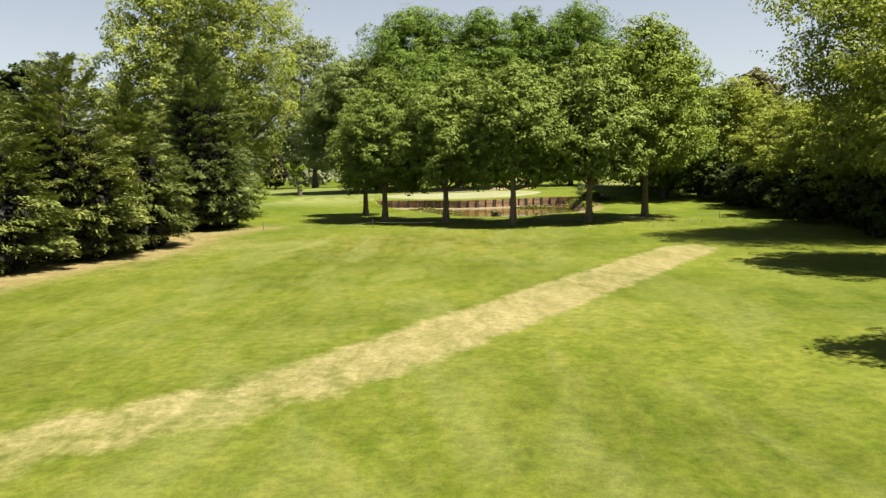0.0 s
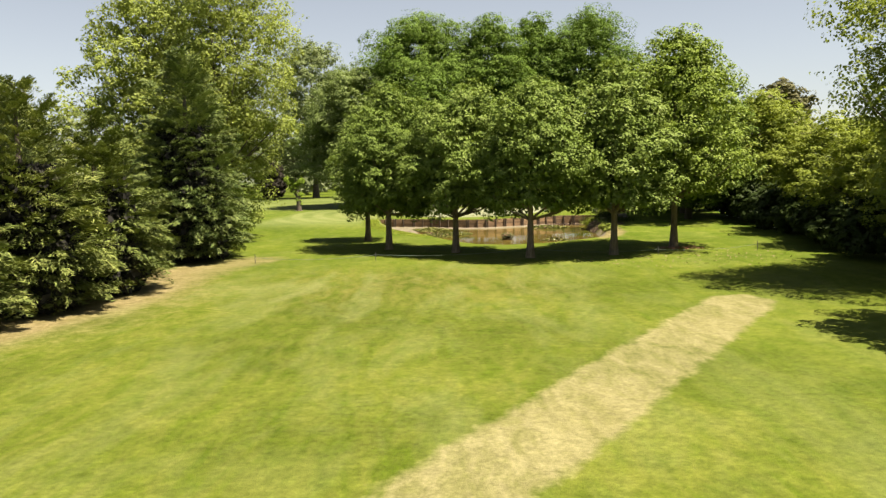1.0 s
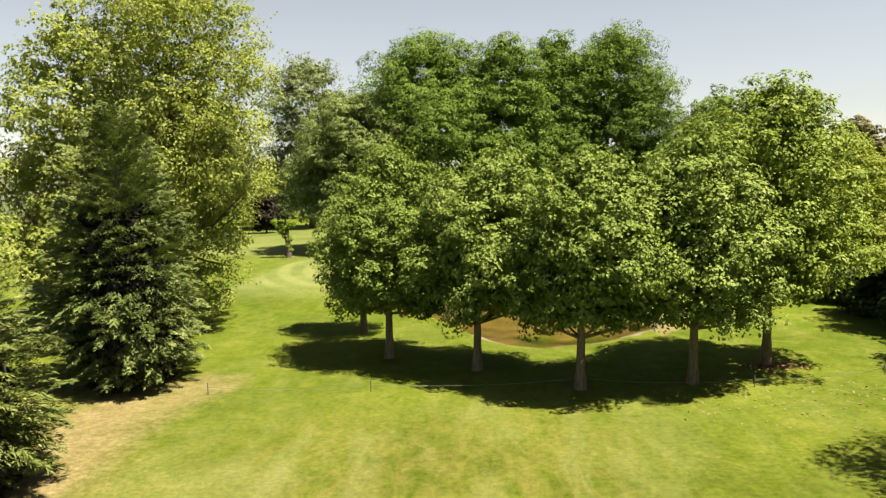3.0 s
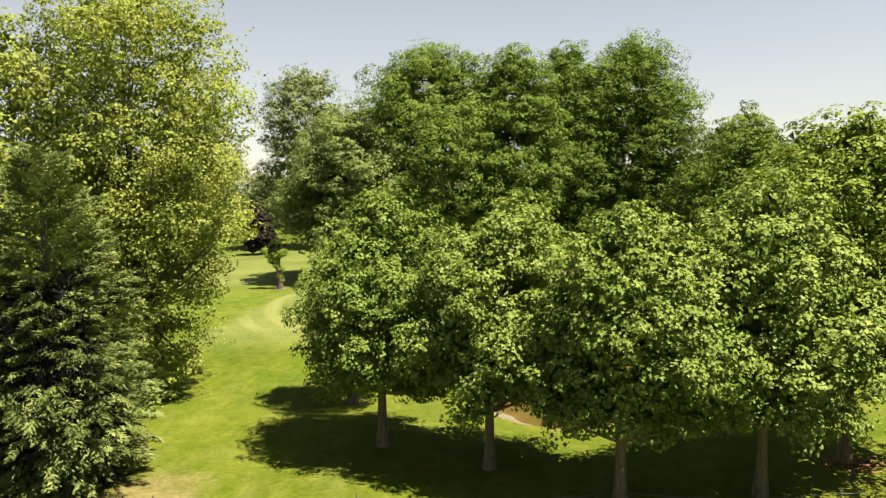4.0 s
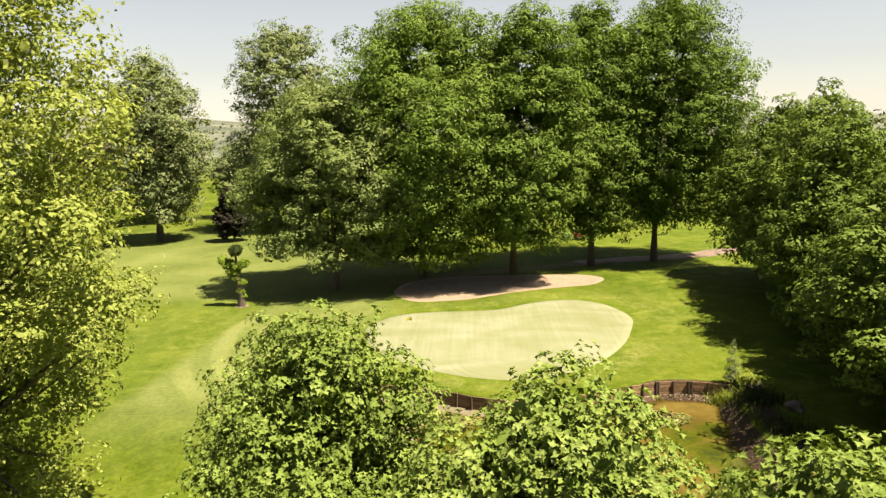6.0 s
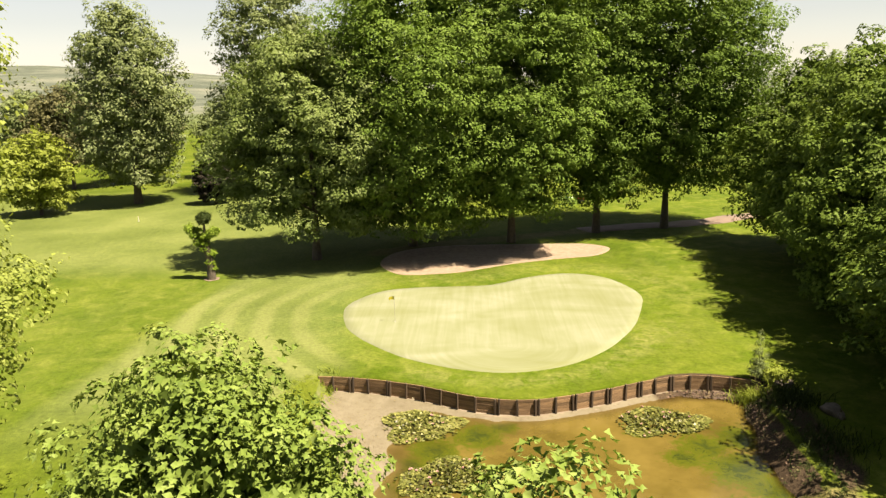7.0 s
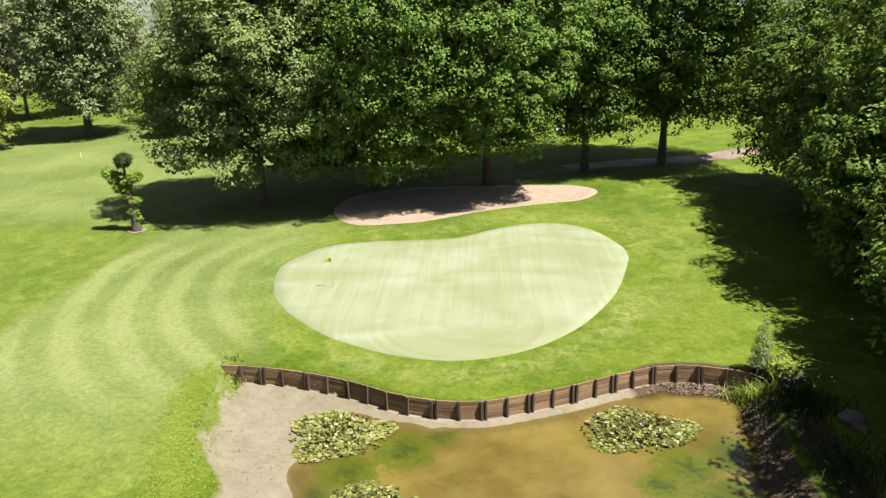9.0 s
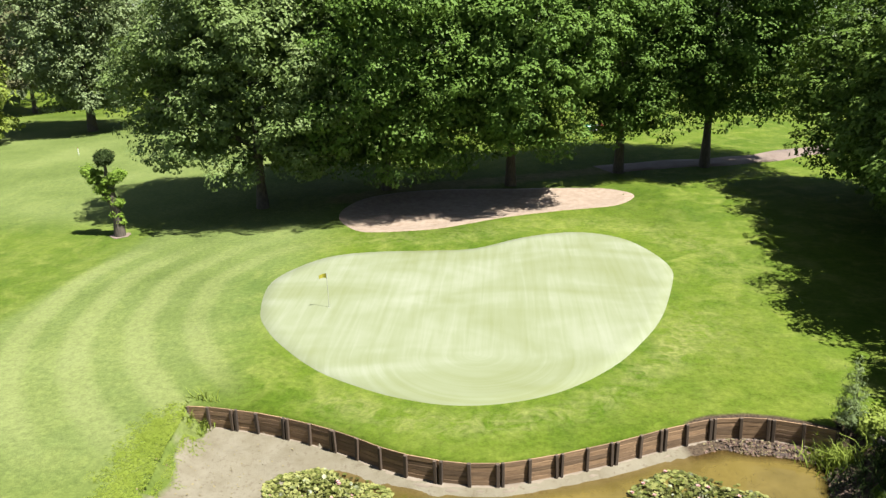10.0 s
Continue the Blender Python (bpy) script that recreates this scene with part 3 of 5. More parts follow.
def conifer(name, x, y, height, radius, boughs, label, seed, leaf, group="", power=0.6, low=0.7):
    """A dense cone of tiered boughs, each a flat feathery fan of sprays that nods at its tip."""
    rng = np.random.default_rng(seed)
    tree = empty(name, x, y, ground_z(x, y))
    n, k = boughs, 124
    u = np.clip(1 - rng.random(n) ** 0.78, 0, 0.99)
    a = rng.random(n) * 2 * math.pi
    lobes = 1 + 0.10 * np.sin(3 * a + seed) + 0.08 * np.sin(5 * a + 11 * u) + 0.07 * np.sin(23 * u + 4 * a)
    span = radius * ((1 - u) ** power) * np.minimum(1, 0.66 + u * 2.4) * lobes * np.where(rng.random(n) < 0.66, rng.uniform(0.88, 1.06, n), rng.uniform(0.60, 0.86, n))
    long = np.minimum(span * 0.9 + 0.7, rng.uniform(1.5, 2.6, n) * (1 - 0.35 * u)) + 0.15
    rise = 0.18 + 1.15 * u ** 1.6 + rng.normal(size=n) * 0.12
    out = np.stack([np.cos(a), np.sin(a), rise], axis=1)
    out = unit(out)
    side = unit(np.cross(out, np.array((0, 0, 1.0))))
    over = np.cross(side, out)
    tip = np.stack([span * np.cos(a), span * np.sin(a), low + 0.25 + u * (height - low - 0.3)], axis=1)
    lie = rng.normal(size=n) * 0.35
    at, along, nrm, sz = [], [], [], []
    for i in range(k):
        f = rng.random(n) ** 0.8
        lat = rng.uniform(-1, 1, n) * (0.95 - 0.80 * f) * 0.52
        up = -0.30 * f ** 3 - 0.50 * np.abs(lat) ** 1.5 + lie * lat + rng.normal(size=n) * 0.035
        at.append(tip + out * ((f - 0.88) * long)[:, None] + side * (lat * long)[:, None] + over * (up * long)[:, None])
        fan = np.sign(lat) * (0.45 + 0.5 * np.abs(lat))
        along.append(out * 0.9 + side * fan[:, None] - np.array((0, 0, 1.0)) * (0.30 * f + 0.12)[:, None] + rng.normal(size=(n, 3)) * 0.22)
        nrm.append(over + side * (lie + 0.8 * lat)[:, None] + out * 0.35 + rng.normal(size=(n, 3)) * 0.30)
        sz.append(rng.uniform(0.2, 0.44, n) * (1 - 0.3 * u))
    core = [((0, 0, -0.2), (0, 0, height * 0.5), (0, 0, height * 0.96)), (radius * 0.07, radius * 0.045, 0.02), 8]
    part("trunk", tubes("trunk", [core], BARK), tree)
    part("crown", leaves("crown", np.concatenate(at), np.concatenate(nrm), np.concatenate(sz), leaf, rng, "spray", np.concatenate(along)), tree)
    # near-black twigs round the trunk; shade between the boughs is put into their colour
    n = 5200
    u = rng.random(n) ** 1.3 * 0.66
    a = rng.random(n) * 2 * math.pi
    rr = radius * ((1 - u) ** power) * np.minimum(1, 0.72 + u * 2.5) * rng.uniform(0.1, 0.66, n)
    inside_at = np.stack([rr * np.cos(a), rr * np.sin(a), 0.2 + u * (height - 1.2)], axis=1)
    part("dead_wood", leaves("dead_wood", inside_at, rng.normal(size=(n, 3)), rng.uniform(0.35, 0.8, n), SHADE_TWIG, rng), tree, "near-black twigs inside, filling the gaps with painted shade")
    return tagged(tree, label, "conifer tree", group)


# ---- the lie of the land ----
WALL_LINE = [(-10.0, 36.45), (-9.0, 36.4), (-7.8, 36.2), (-6.7, 36.0), (-5.35, 35.6), (-4.2, 35.2), (-3.1, 34.75), (-2.0, 34.2), (-0.95, 33.6), (0.1, 33.15),
             (1.4, 32.8), (2.6, 32.65), (3.75, 32.7), (4.85, 33.0), (6.0, 33.4), (7.1, 33.85), (8.2, 34.3), (9.3, 34.85), (10.3, 35.35), (11.35, 35.8),
             (12.5, 36.25), (13.7, 36.4), (14.9, 36.3), (16.1, 35.95), (17.2, 35.5)]
SHORE = [(18.0, 34.5), (17.0, 31.5), (16.6, 27.0), (16.4, 22.0), (16.0, 16.0), (14.6, 11.8), (12.5, 9.4), (8.5, 6.3), (4.5, 5.2), (1.5, 6.6), (-1.0, 10.8),
         (-2.8, 15.5), (-5.4, 20.5), (-7.6, 25.0), (-9.0, 29.0), (-9.6, 33.0), (-9.8, 35.6)]
GREEN_EDGE = [(-9.9, 46.6), (-10.6, 51.1), (-9.3, 54.5), (-7.4, 56.4), (-4.4, 57.2), (-1.3, 57.4), (1.8, 57.9), (5.0, 60.3), (7.9, 61.6), (10.3, 61.5), (12.5, 59.9), (13.9, 56.8),
              (14.4, 54.1), (14.0, 51.6), (12.4, 46.4), (10.6, 42.8), (8.9, 40.3), (6.6, 38.1), (4.1, 36.9), (1.6, 36.6), (-0.9, 37.2), (-3.1, 38.3), (-5.0, 39.6), (-7.0, 41.7), (-8.7, 44.0)]
BUNKER_EDGE = [(-9.2, 65.2), (-9.4, 68.2), (-8.1, 71.3), (-4.9, 73.2), (-0.9, 74.0), (4.2, 74.2), (9.3, 74.6), (12.7, 74.5), (14.8, 72.9), (14.5, 71.0), (12.7, 69.0), (8.7, 67.7),
               (4.2, 65.9), (1.1, 64.0), (-1.4, 62.6), (-5.1, 61.8), (-7.3, 62.2)]
STRAW_LINE = [(-40, -63.5), (-20, -59.0), (-7.8, -54.3), (-5.9, -52.8), (-3.0, -50.2), (0.3, -45.4), (3.0, -41.3), (5.6, -37.0), (8.1, -33.1), (11.0, -28.6), (14.2, -23.6)]
BARE_LINE = [(-24.5, -32.0), (-21.5, -26.5), (-19.3, -20.5), (-18.6, -12.0), (-17.6, -6.0), (-16.0, -2.6)]
PATH_LINE = [(60, 99.0), (44, 95.0), (36, 91.2), (30, 87.6), (25, 85.8), (19, 84.6), (13, 82.0), (5, 78.0), (-4, 74.5), (-10, 71.0)]


def line_distance(x, y, line):
    best = np.full(np.shape(x), 1e9)
    for (ax, ay), (bx, by) in zip(line, line[1:]):
        dx, dy = bx - ax, by - ay
        t = np.clip(((x - ax) * dx + (y - ay) * dy) / (dx * dx + dy * dy), 0, 1)
        best = np.minimum(best, np.hypot(x - ax - t * dx, y - ay - t * dy))
    return best


def inside(x, y, ring):
    hit = np.zeros(np.shape(x), dtype=bool)
    for (ax, ay), (bx, by) in zip(ring, ring[1:] + ring[:1]):
        if ay != by:
            hit ^= ((ay > y) != (by > y)) & (x < (bx - ax) * (y - ay) / (by - ay) + ax)
    return hit


POND = WALL_LINE + SHORE
WATER_Z = -0.78


def land(x, y):
    """Height of the ground."""
    x, y = np.asarray(x, dtype=float), np.asarray(y, dtype=float)
    z = 0.36 * smooth(22, 36, y + 0.25 * np.abs(x - 3)) * smooth(130, 90, y) * smooth(60, 25, np.abs(x - 2))
    z = z + 0.25 * np.exp(-((x + 2) / 16) ** 2 - ((y - 77) / 7) ** 2)
    z = z + 0.10 * np.sin(x * 0.11 + 1.3) * np.sin(y * 0.09) * smooth(5, -20, y)
    far = np.hypot(x, y - 20)
    z = z - 1.6 * smooth(90, 200, far) + 16 * smooth(600, 1900, far) + 48 * smooth(700, 1700, far) * np.exp(-((np.arctan2(x, y) + 0.52) / 0.2) ** 2)
    d = np.where(inside(x, y, POND), line_distance(x, y, SHORE), 0.0)
    w = np.where(inside(x, y, POND), line_distance(x, y, WALL_LINE), 9.0)
    wob = 0.5 * np.sin(x * 0.9 + 0.6 * y) + 0.35 * np.sin(1.7 * y - 0.8 * x)
    dd = np.maximum(d + 0.35 * wob * smooth(0.0, 1.5, d), 0)
    drop = 1.15 * smooth(0.0, 2.0, dd)
    front = smooth(17, 11, y)
    drop = drop * (1 - front) + front * (0.92 * smooth(0.0, 3.2, dd) + 0.25 * smooth(3.0, 6.0, dd))
    left = smooth(0.3, -4.8, x + 0.9 * wob + 0.25 * (33 - y) * smooth(33, 27, y)) * smooth(20, 25, y)
    drop = drop * (1 - left) + left * (0.58 * smooth(0, 1.5, d) + 0.16 * smooth(1.0, 6.0, d))
    base = np.where(inside(x, y, POND), 0.0, z)
    level = base - drop
    toe = np.where(w < 2.0, -0.64 - 0.45 * smooth(0.4, 1.6, w) * (1 - 0.85 * left) * (1 - 0.8 * smooth(11.5, 14, x)), level)
    level = np.where(inside(x, y, POND) & (w < 2.0) & (d > 0.3), toe * smooth(2.0, 1.2, w) + level * (1 - smooth(2.0, 1.2, w)), level)
    rough = 0.045 * np.sin(1.3 * x + 0.9 * y) * np.sin(0.7 * x - 1.1 * y) + 0.03 * np.sin(2.9 * x + 1.0) * np.sin(2.3 * y + 0.5 * x) + 0.05 * np.sin(0.55 * x + 0.4 * y + 1)
    level = level + np.where(inside(x, y, POND) & (w > 0.9), rough * smooth(0.8, 2.0, d), 0)
    b = np.where(inside(x, y, BUNKER_EDGE), line_distance(x, y, BUNKER_EDGE + BUNKER_EDGE[:1]), 0.0)
    return level - 0.30 * smooth(0.0, 2.2, b)


def ground_z(x, y):
    return float(land(np.array([x]), np.array([y]))[0])


def steps(*spans):
    out = []
    for a, b, n in spans:
        out += list(np.linspace(a, b, n, endpoint=False))
    return np.array(out + [spans[-1][1]])


def zones_at(gx, gy):
    """Where the turf is banded, lush, painted greener for shade, pale, dry, bare or hazed."""
    gd = line_distance(gx, gy, GREEN_EDGE + GREEN_EDGE[:1])
    pond = inside(gx, gy, POND)
    sd = line_distance(gx, gy, SHORE)
    near = smooth(30, 0, gy)
    return {
        "ring": np.minimum(gd, 60),
        "bands": smooth(-7, -11, gx) * smooth(-25.5, -23, gx) * smooth(30, 36, gy) * smooth(62, 52, gy) * smooth(2.2, 3.4, gd) * 1.0,
        # Under the planes and the right-hand trees, shade's deeper green is painted in.
        "lush_and_shade": np.clip(smooth(4.2, 1.5, gd) * 0.9 + smooth(28, 40, gy) * 0.35 * smooth(-14, -6, gx) + 0.75 * smooth(-24.0, -25.4, gx - 0.09 * (gy - 40)) * smooth(25, 32, gy) * smooth(70, 60, gy) + 0.6 * smooth(-16, -5, gy) * smooth(28, 18, gy) + 0.35 * smooth(3, 14, gx) * smooth(-18, -32, gy) + 0.9 * smooth(16, 20, gx) * smooth(8, 16, gy), 0, 1),
        "pale": smooth(-6, -13, gx) * smooth(22, 34, gy) * smooth(140, 100, gy) * 0.95 * (1 - 0.85 * smooth(-24.0, -25.4, gx - 0.09 * (gy - 40)) * smooth(68, 60, gy)),
        "straw": smooth(2.4, 1.0, line_distance(gx, gy, STRAW_LINE)) * (0.60 + 0.34 * smooth(-4.0, 1.5, gx)),
        # Dryness is also cut under the planes, as part of that painted shade.
        "dry": np.clip(near * (1 - 0.6 * smooth(-14, -4, gy)) * (1 - 0.55 * smooth(3, 14, gx)) * (0.42 + 0.12 * smooth(6, 18, gx) * smooth(-10, -30, gy) + 0.4 * smooth(-26, -18, gy) * smooth(-2, -10, gy) * smooth(12, 4, np.abs(gx + 2))), 0, 1),
        "earth": np.clip(smooth(4.6, 0.6, line_distance(gx, gy, BARE_LINE)) * 0.78 + 0.42 * smooth(11, 3, line_distance(gx, gy, BARE_LINE)) * smooth(-8, -20, gy) + 0.5 * smooth(-17.5, -20, gx) * smooth(-29, -25, gx) * smooth(2, -4, gy) * smooth(-38, -32, gy) + 0.7 * smooth(2.4, 0.6, line_distance(gx, gy, PATH_LINE)) + 0.95 * smooth(1.7, 0.7, sd) * smooth(12.5, 14.0, gx) * smooth(24.5, 22.0, gy), 0, 1),
        "litter": np.where(pond | (gx > 17.3), 1.0, 0.0) * smooth(3.0, 1.0, line_distance(gx, gy, [(13.2, 35.4), (16.2, 34.6), (16.9, 31.5), (16.9, 27.0), (16.8, 24.5)])),
        "worn": np.clip(smooth(0.5, 1.1, gd) * smooth(3.0, 1.9, gd) * smooth(48, 42, gy) * smooth(-6, -3, gx) * 0.8 + 0.75 * np.exp(-((gx - 13.6) / 2.4) ** 2 - ((gy - 44.5) / 3.2) ** 2) + 0.5 * np.exp(-((gx - 18) / 2.2) ** 2 - ((gy - 57) / 9) ** 2) + 0.55 * smooth(1.0, 2.0, gd) * smooth(5.5, 3.5, gd) * smooth(56, 60, gy), 0, 1),
        # share of the far colour with its painted haze, growing with distance
        "wild": smooth(260, 620, np.hypot(gx, gy - 20)),
        "mud": np.where(pond, smooth(-0.1, 1.3, sd + 0.5 * np.sin(1.1 * gx + 0.8 * gy) * np.sin(0.9 * gy)), smooth(0.6, 0.0, sd) * 0.4),
    }


def build_ground():
    xs = steps((-3000, -600, 6), (-600, -110, 14), (-110, -45, 30), (-45, -13, 44), (-13, 20, 112), (20, 45, 34), (45, 110, 30), (110, 600, 14), (600, 3000, 6))
    ys = steps((-3000, -600, 6), (-600, -90, 14), (-90, 3, 62), (3, 39, 116), (39, 100, 66), (100, 180, 30), (180, 600, 12), (600, 3000, 8))
    gx, gy = np.meshgrid(xs, ys)
    z = land(gx, gy)
    nx, ny = len(xs), len(ys)
    i = np.arange(nx * ny).reshape(ny, nx)
    faces = np.stack([i[:-1, :-1], i[:-1, 1:], i[1:, 1:], i[1:, :-1]], axis=-1).reshape(-1, 4)
    me = mesh_of("ground", np.stack([gx, gy, z], axis=-1).reshape(-1, 3), faces, TURF, True)
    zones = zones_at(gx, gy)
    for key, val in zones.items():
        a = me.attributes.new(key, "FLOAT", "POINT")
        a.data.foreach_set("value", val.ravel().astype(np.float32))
    tagged(new("ground", me), "mown golf course turf with dry straw patches", "ground", kind="structure")


def rounded(ring, per=6):
    """A smooth closed line through the points."""
    p = np.array(ring)
    out = []
    n = len(p)
    for i in range(n):
        a, b, c, d = p[i - 1], p[i], p[(i + 1) % n], p[(i + 2) % n]
        for k in range(per):
            t = k / per
            out.append(0.5 * (2 * b + (c - a) * t + (2 * a - 5 * b + 4 * c - d) * t * t + (3 * b - a - 3 * c + d) * t ** 3))
    return np.array(out)


def sheet(name, ring, lift, mat, label, category, rings=14, sink=0.03):
    """A sheet of turf or sand that follows the ground, with its edge turned into it."""
    edge = rounded(ring)
    mid = edge.mean(axis=0)
    verts, n = [], len(edge)
    rows = [1.004] + list(np.linspace(1.0, 0.04, rings))
    for k, s in enumerate(rows):
        p = mid + (edge - mid) * s
        z = land(p[:, 0], p[:, 1]) + (lift if k else -sink)
        verts.append(np.stack([p[:, 0], p[:, 1], z], axis=1))
    faces = []
    for r in range(len(rows) - 1):
        for i in range(n):
            j = (i + 1) % n
            faces.append((r * n + i, r * n + j, (r + 1) * n + j, (r + 1) * n + i))
    last = (len(rows) - 1) * n
    for i in range(0, n - 2, 2):
        faces.append((last, last + i, last + i + 1, last + min(i + 2, n - 1)))
    return tagged(new(name, mesh_of(name, np.concatenate(verts), faces, mat, True)), label, category, kind="structure")


def strip_sheet(name, line, width, lift, mat, label, category):
    p = np.array(line, dtype=float)
    fine = []
    for i in range(len(p) - 1):
        a, b, c, d = p[max(i - 1, 0)], p[i], p[i + 1], p[min(i + 2, len(p) - 1)]
        for k in range(8):
            t = k / 8
            fine.append(0.5 * (2 * b + (c - a) * t + (2 * a - 5 * b + 4 * c - d) * t * t + (3 * b - a - 3 * c + d) * t ** 3))
    fine = np.array(fine)
    d = np.gradient(fine, axis=0)
    nrm = unit(np.stack([-d[:, 1], d[:, 0]], axis=1))
    cols = [-0.5, -0.46, -0.2, 0.2, 0.46, 0.5]
    verts = []
    for k, c in enumerate(cols):
        w = width * (1 + 0.12 * np.sin(np.arange(len(fine)) * 0.7 + k))
        q = fine + nrm * (c * w)[:, None]
        verts.append(np.stack([q[:, 0], q[:, 1], land(q[:, 0], q[:, 1]) + (lift if 0 < k < 5 else -0.03)], axis=1))
    n = len(fine)
    faces = [(k * n + i, k * n + i + 1, (k + 1) * n + i + 1, (k + 1) * n + i) for k in range(5) for i in range(n - 1)]
    return tagged(new(name, mesh_of(name, np.concatenate(verts), faces, mat, True)), label, category, kind="structure")


build_ground()
sheet("putting_green", GREEN_EDGE, 0.03, GREEN, "pale close-mown putting green with mowing lines", "putting green")
sheet("bunker", BUNKER_EDGE, 0.03, SAND, "shallow bunker of pinkish beige sand", "bunker")
strip_sheet("path", PATH_LINE[:-3], 3.6, 0.04, GRAVEL, "reddish gravel path under the trees", "path")


WEED = [(-4.6, 23.6, 1.5), (-3.4, 26.2, 1.6), (-2.0, 28.2, 1.8), (0.2, 29.8, 1.8), (1.7, 31.2, 1.1), (12.4, 28.6, 1.8), (13.6, 26.4, 2.2), (14.7, 29.6, 1.8), (14.8, 24.0, 2.0), (13.2, 21.8, 2.0), (11.0, 27.4, 1.2), (9.2, 30.4, 0.9), (4.5, 11.0, 2.4), (9.0, 10.5, 2.4), (1.0, 21.0, 1.6)]


def build_water():
    xs, ys = np.linspace(-11, 19.5, 123), np.linspace(4.5, 36.0, 127)
    gx, gy = np.meshgrid(xs, ys)
    nx, ny = len(xs), len(ys)
    i = np.arange(nx * ny).reshape(ny, nx)
    faces = np.stack([i[:-1, :-1], i[:-1, 1:], i[1:, 1:], i[1:, :-1]], axis=-1).reshape(-1, 4)
    me = mesh_of("water", np.stack([gx, gy, np.full(gx.shape, WATER_Z)], axis=-1).reshape(-1, 3), faces, WATER, True)
    weed = np.zeros(gx.shape)
    for x, y, r in WEED:
        weed = np.maximum(weed, np.exp(-((gx - x) ** 2 + (gy - y) ** 2) / r ** 2))
    depth = np.clip((WATER_Z - land(gx, gy)) / 0.42, 0, 1)
    for key, val in (("weed", weed), ("depth", depth)):
        a = me.attributes.new(key, "FLOAT", "POINT")
        a.data.foreach_set("value", val.ravel().astype(np.float32))
    tagged(new("water", me), "still brown pond water with green weed", "water", kind="structure")


build_water()

# ---- trees ----
PLANES = [(-8.4, 11.3, 11.9, 3.7, 2.9, 0.0), (-5.7, 3.4, 13.9, 4.85, 2.7, 0.3), (0.0, 0.0, 13.4, 5.0, 3.3, 1.1), (5.6, -4.3, 13.3, 4.9, 3.5, 0.7), (12.0, -3.5, 14.6, 4.9, 3.5, 0.2), (17.6, 0.4, 17.7, 5.8, 3.8, 0.2)]
for i, (x, y, h, r, c, aside) in enumerate(PLANES):
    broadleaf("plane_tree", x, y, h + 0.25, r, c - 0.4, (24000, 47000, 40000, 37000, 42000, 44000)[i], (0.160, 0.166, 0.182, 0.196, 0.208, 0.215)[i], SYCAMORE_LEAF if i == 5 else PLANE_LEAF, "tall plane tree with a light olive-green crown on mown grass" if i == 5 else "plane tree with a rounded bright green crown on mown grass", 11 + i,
              bark=PLANE_BARK, girth=0.30, profile="egg", blobs=80, shape="maple" if 0 < i < 4 else "leaf", group="plane trees by the pond", squash=0.85, lump=0.225, tuft=0.62, per=26, offset=(aside, 0.0))

BACK = [("field_maple", -16.5, 68.6, 24.0, 9.4, 2.7, MAPLE_LEAF, "dome", (0, 0), 0.20), ("linden_tree", -6.7, 74.2, 32.5, 11.0, 1.4, LINDEN_LEAF, "column", (0.8, -1.5), 0.22), ("linden_tree", 4.4, 75.5, 32, 7.2, 3.4, LINDEN_LEAF, "column", (1.5, -3.4), 0.27),
        ("linden_tree", 14.8, 81.0, 34, 7.6, 3.4, LINDEN_LEAF, "column", (0.5, 0), 0.28), ("linden_tree", 23.5, 83.5, 35.5, 9.4, 4.2, LINDEN_LEAF, "column", (2.0, 0), 0.25)]
for i, (name, x, y, h, r, c, leaf, prof, off, lump) in enumerate(BACK):
    broadleaf(name, x, y, h + 0.2, r + 0.2, c, (88000, 136000, 82000, 94000, 102000)[i], 0.305, leaf, "tall dense green tree behind the putting green", 31 + i, profile=prof, blobs=(120, 170, 120, 140, 150)[i], group="tall trees behind the green", girth=0.42, offset=off, limbs=12, lump=lump, shape="tri", tuft=1.25, per=38)

broadleaf("poplar_tree", -23.1, 13.5, 30, 7.6, 0.2, 112000, 0.225, LIGHT_LEAF, "tall loose yellow-green poplar with branches to the ground", 51, profile="round", blobs=230, girth=0.42, limbs=70, lump=0.17, shape="leaf", loose=True, tuft=0.85, per=22)
broadleaf("poplar_tree", -28.6, 9.8, 25, 6.9, 2.0, 46000, 0.30, LIGHT_LEAF, "tall loose yellow-green poplar behind the conifers", 52, profile="egg", blobs=120, girth=0.4, limbs=50, lump=0.18, shape="tri", loose=True, tuft=0.85, per=22)
CYPRESS = "olive-green cypress with feathery drooping sprays"
conifer("cypress_tree", -20.8, -1.5, 16.8, 5.3, 800, "dark bluish-green cypress with feathery drooping sprays", 61, DARK_NEEDLE, group="conifers", power=0.52)
conifer("cypress_tree", -20.4, -18.0, 10.8, 4.3, 440, CYPRESS, 62, NEEDLE, group="conifers", power=0.45)
conifer("cypress_tree", -21.6, -23.4, 12.0, 4.5, 480, CYPRESS, 65, NEEDLE, group="conifers", power=0.45)
conifer("cypress_tree", -23.8, -28.6, 9.8, 4.7, 420, CYPRESS, 63, NEEDLE, group="conifers", power=0.45)
conifer("cypress_tree", -27.8, -12.5, 11.0, 4.4, 300, CYPRESS, 64, NEEDLE, group="conifers", power=0.6)

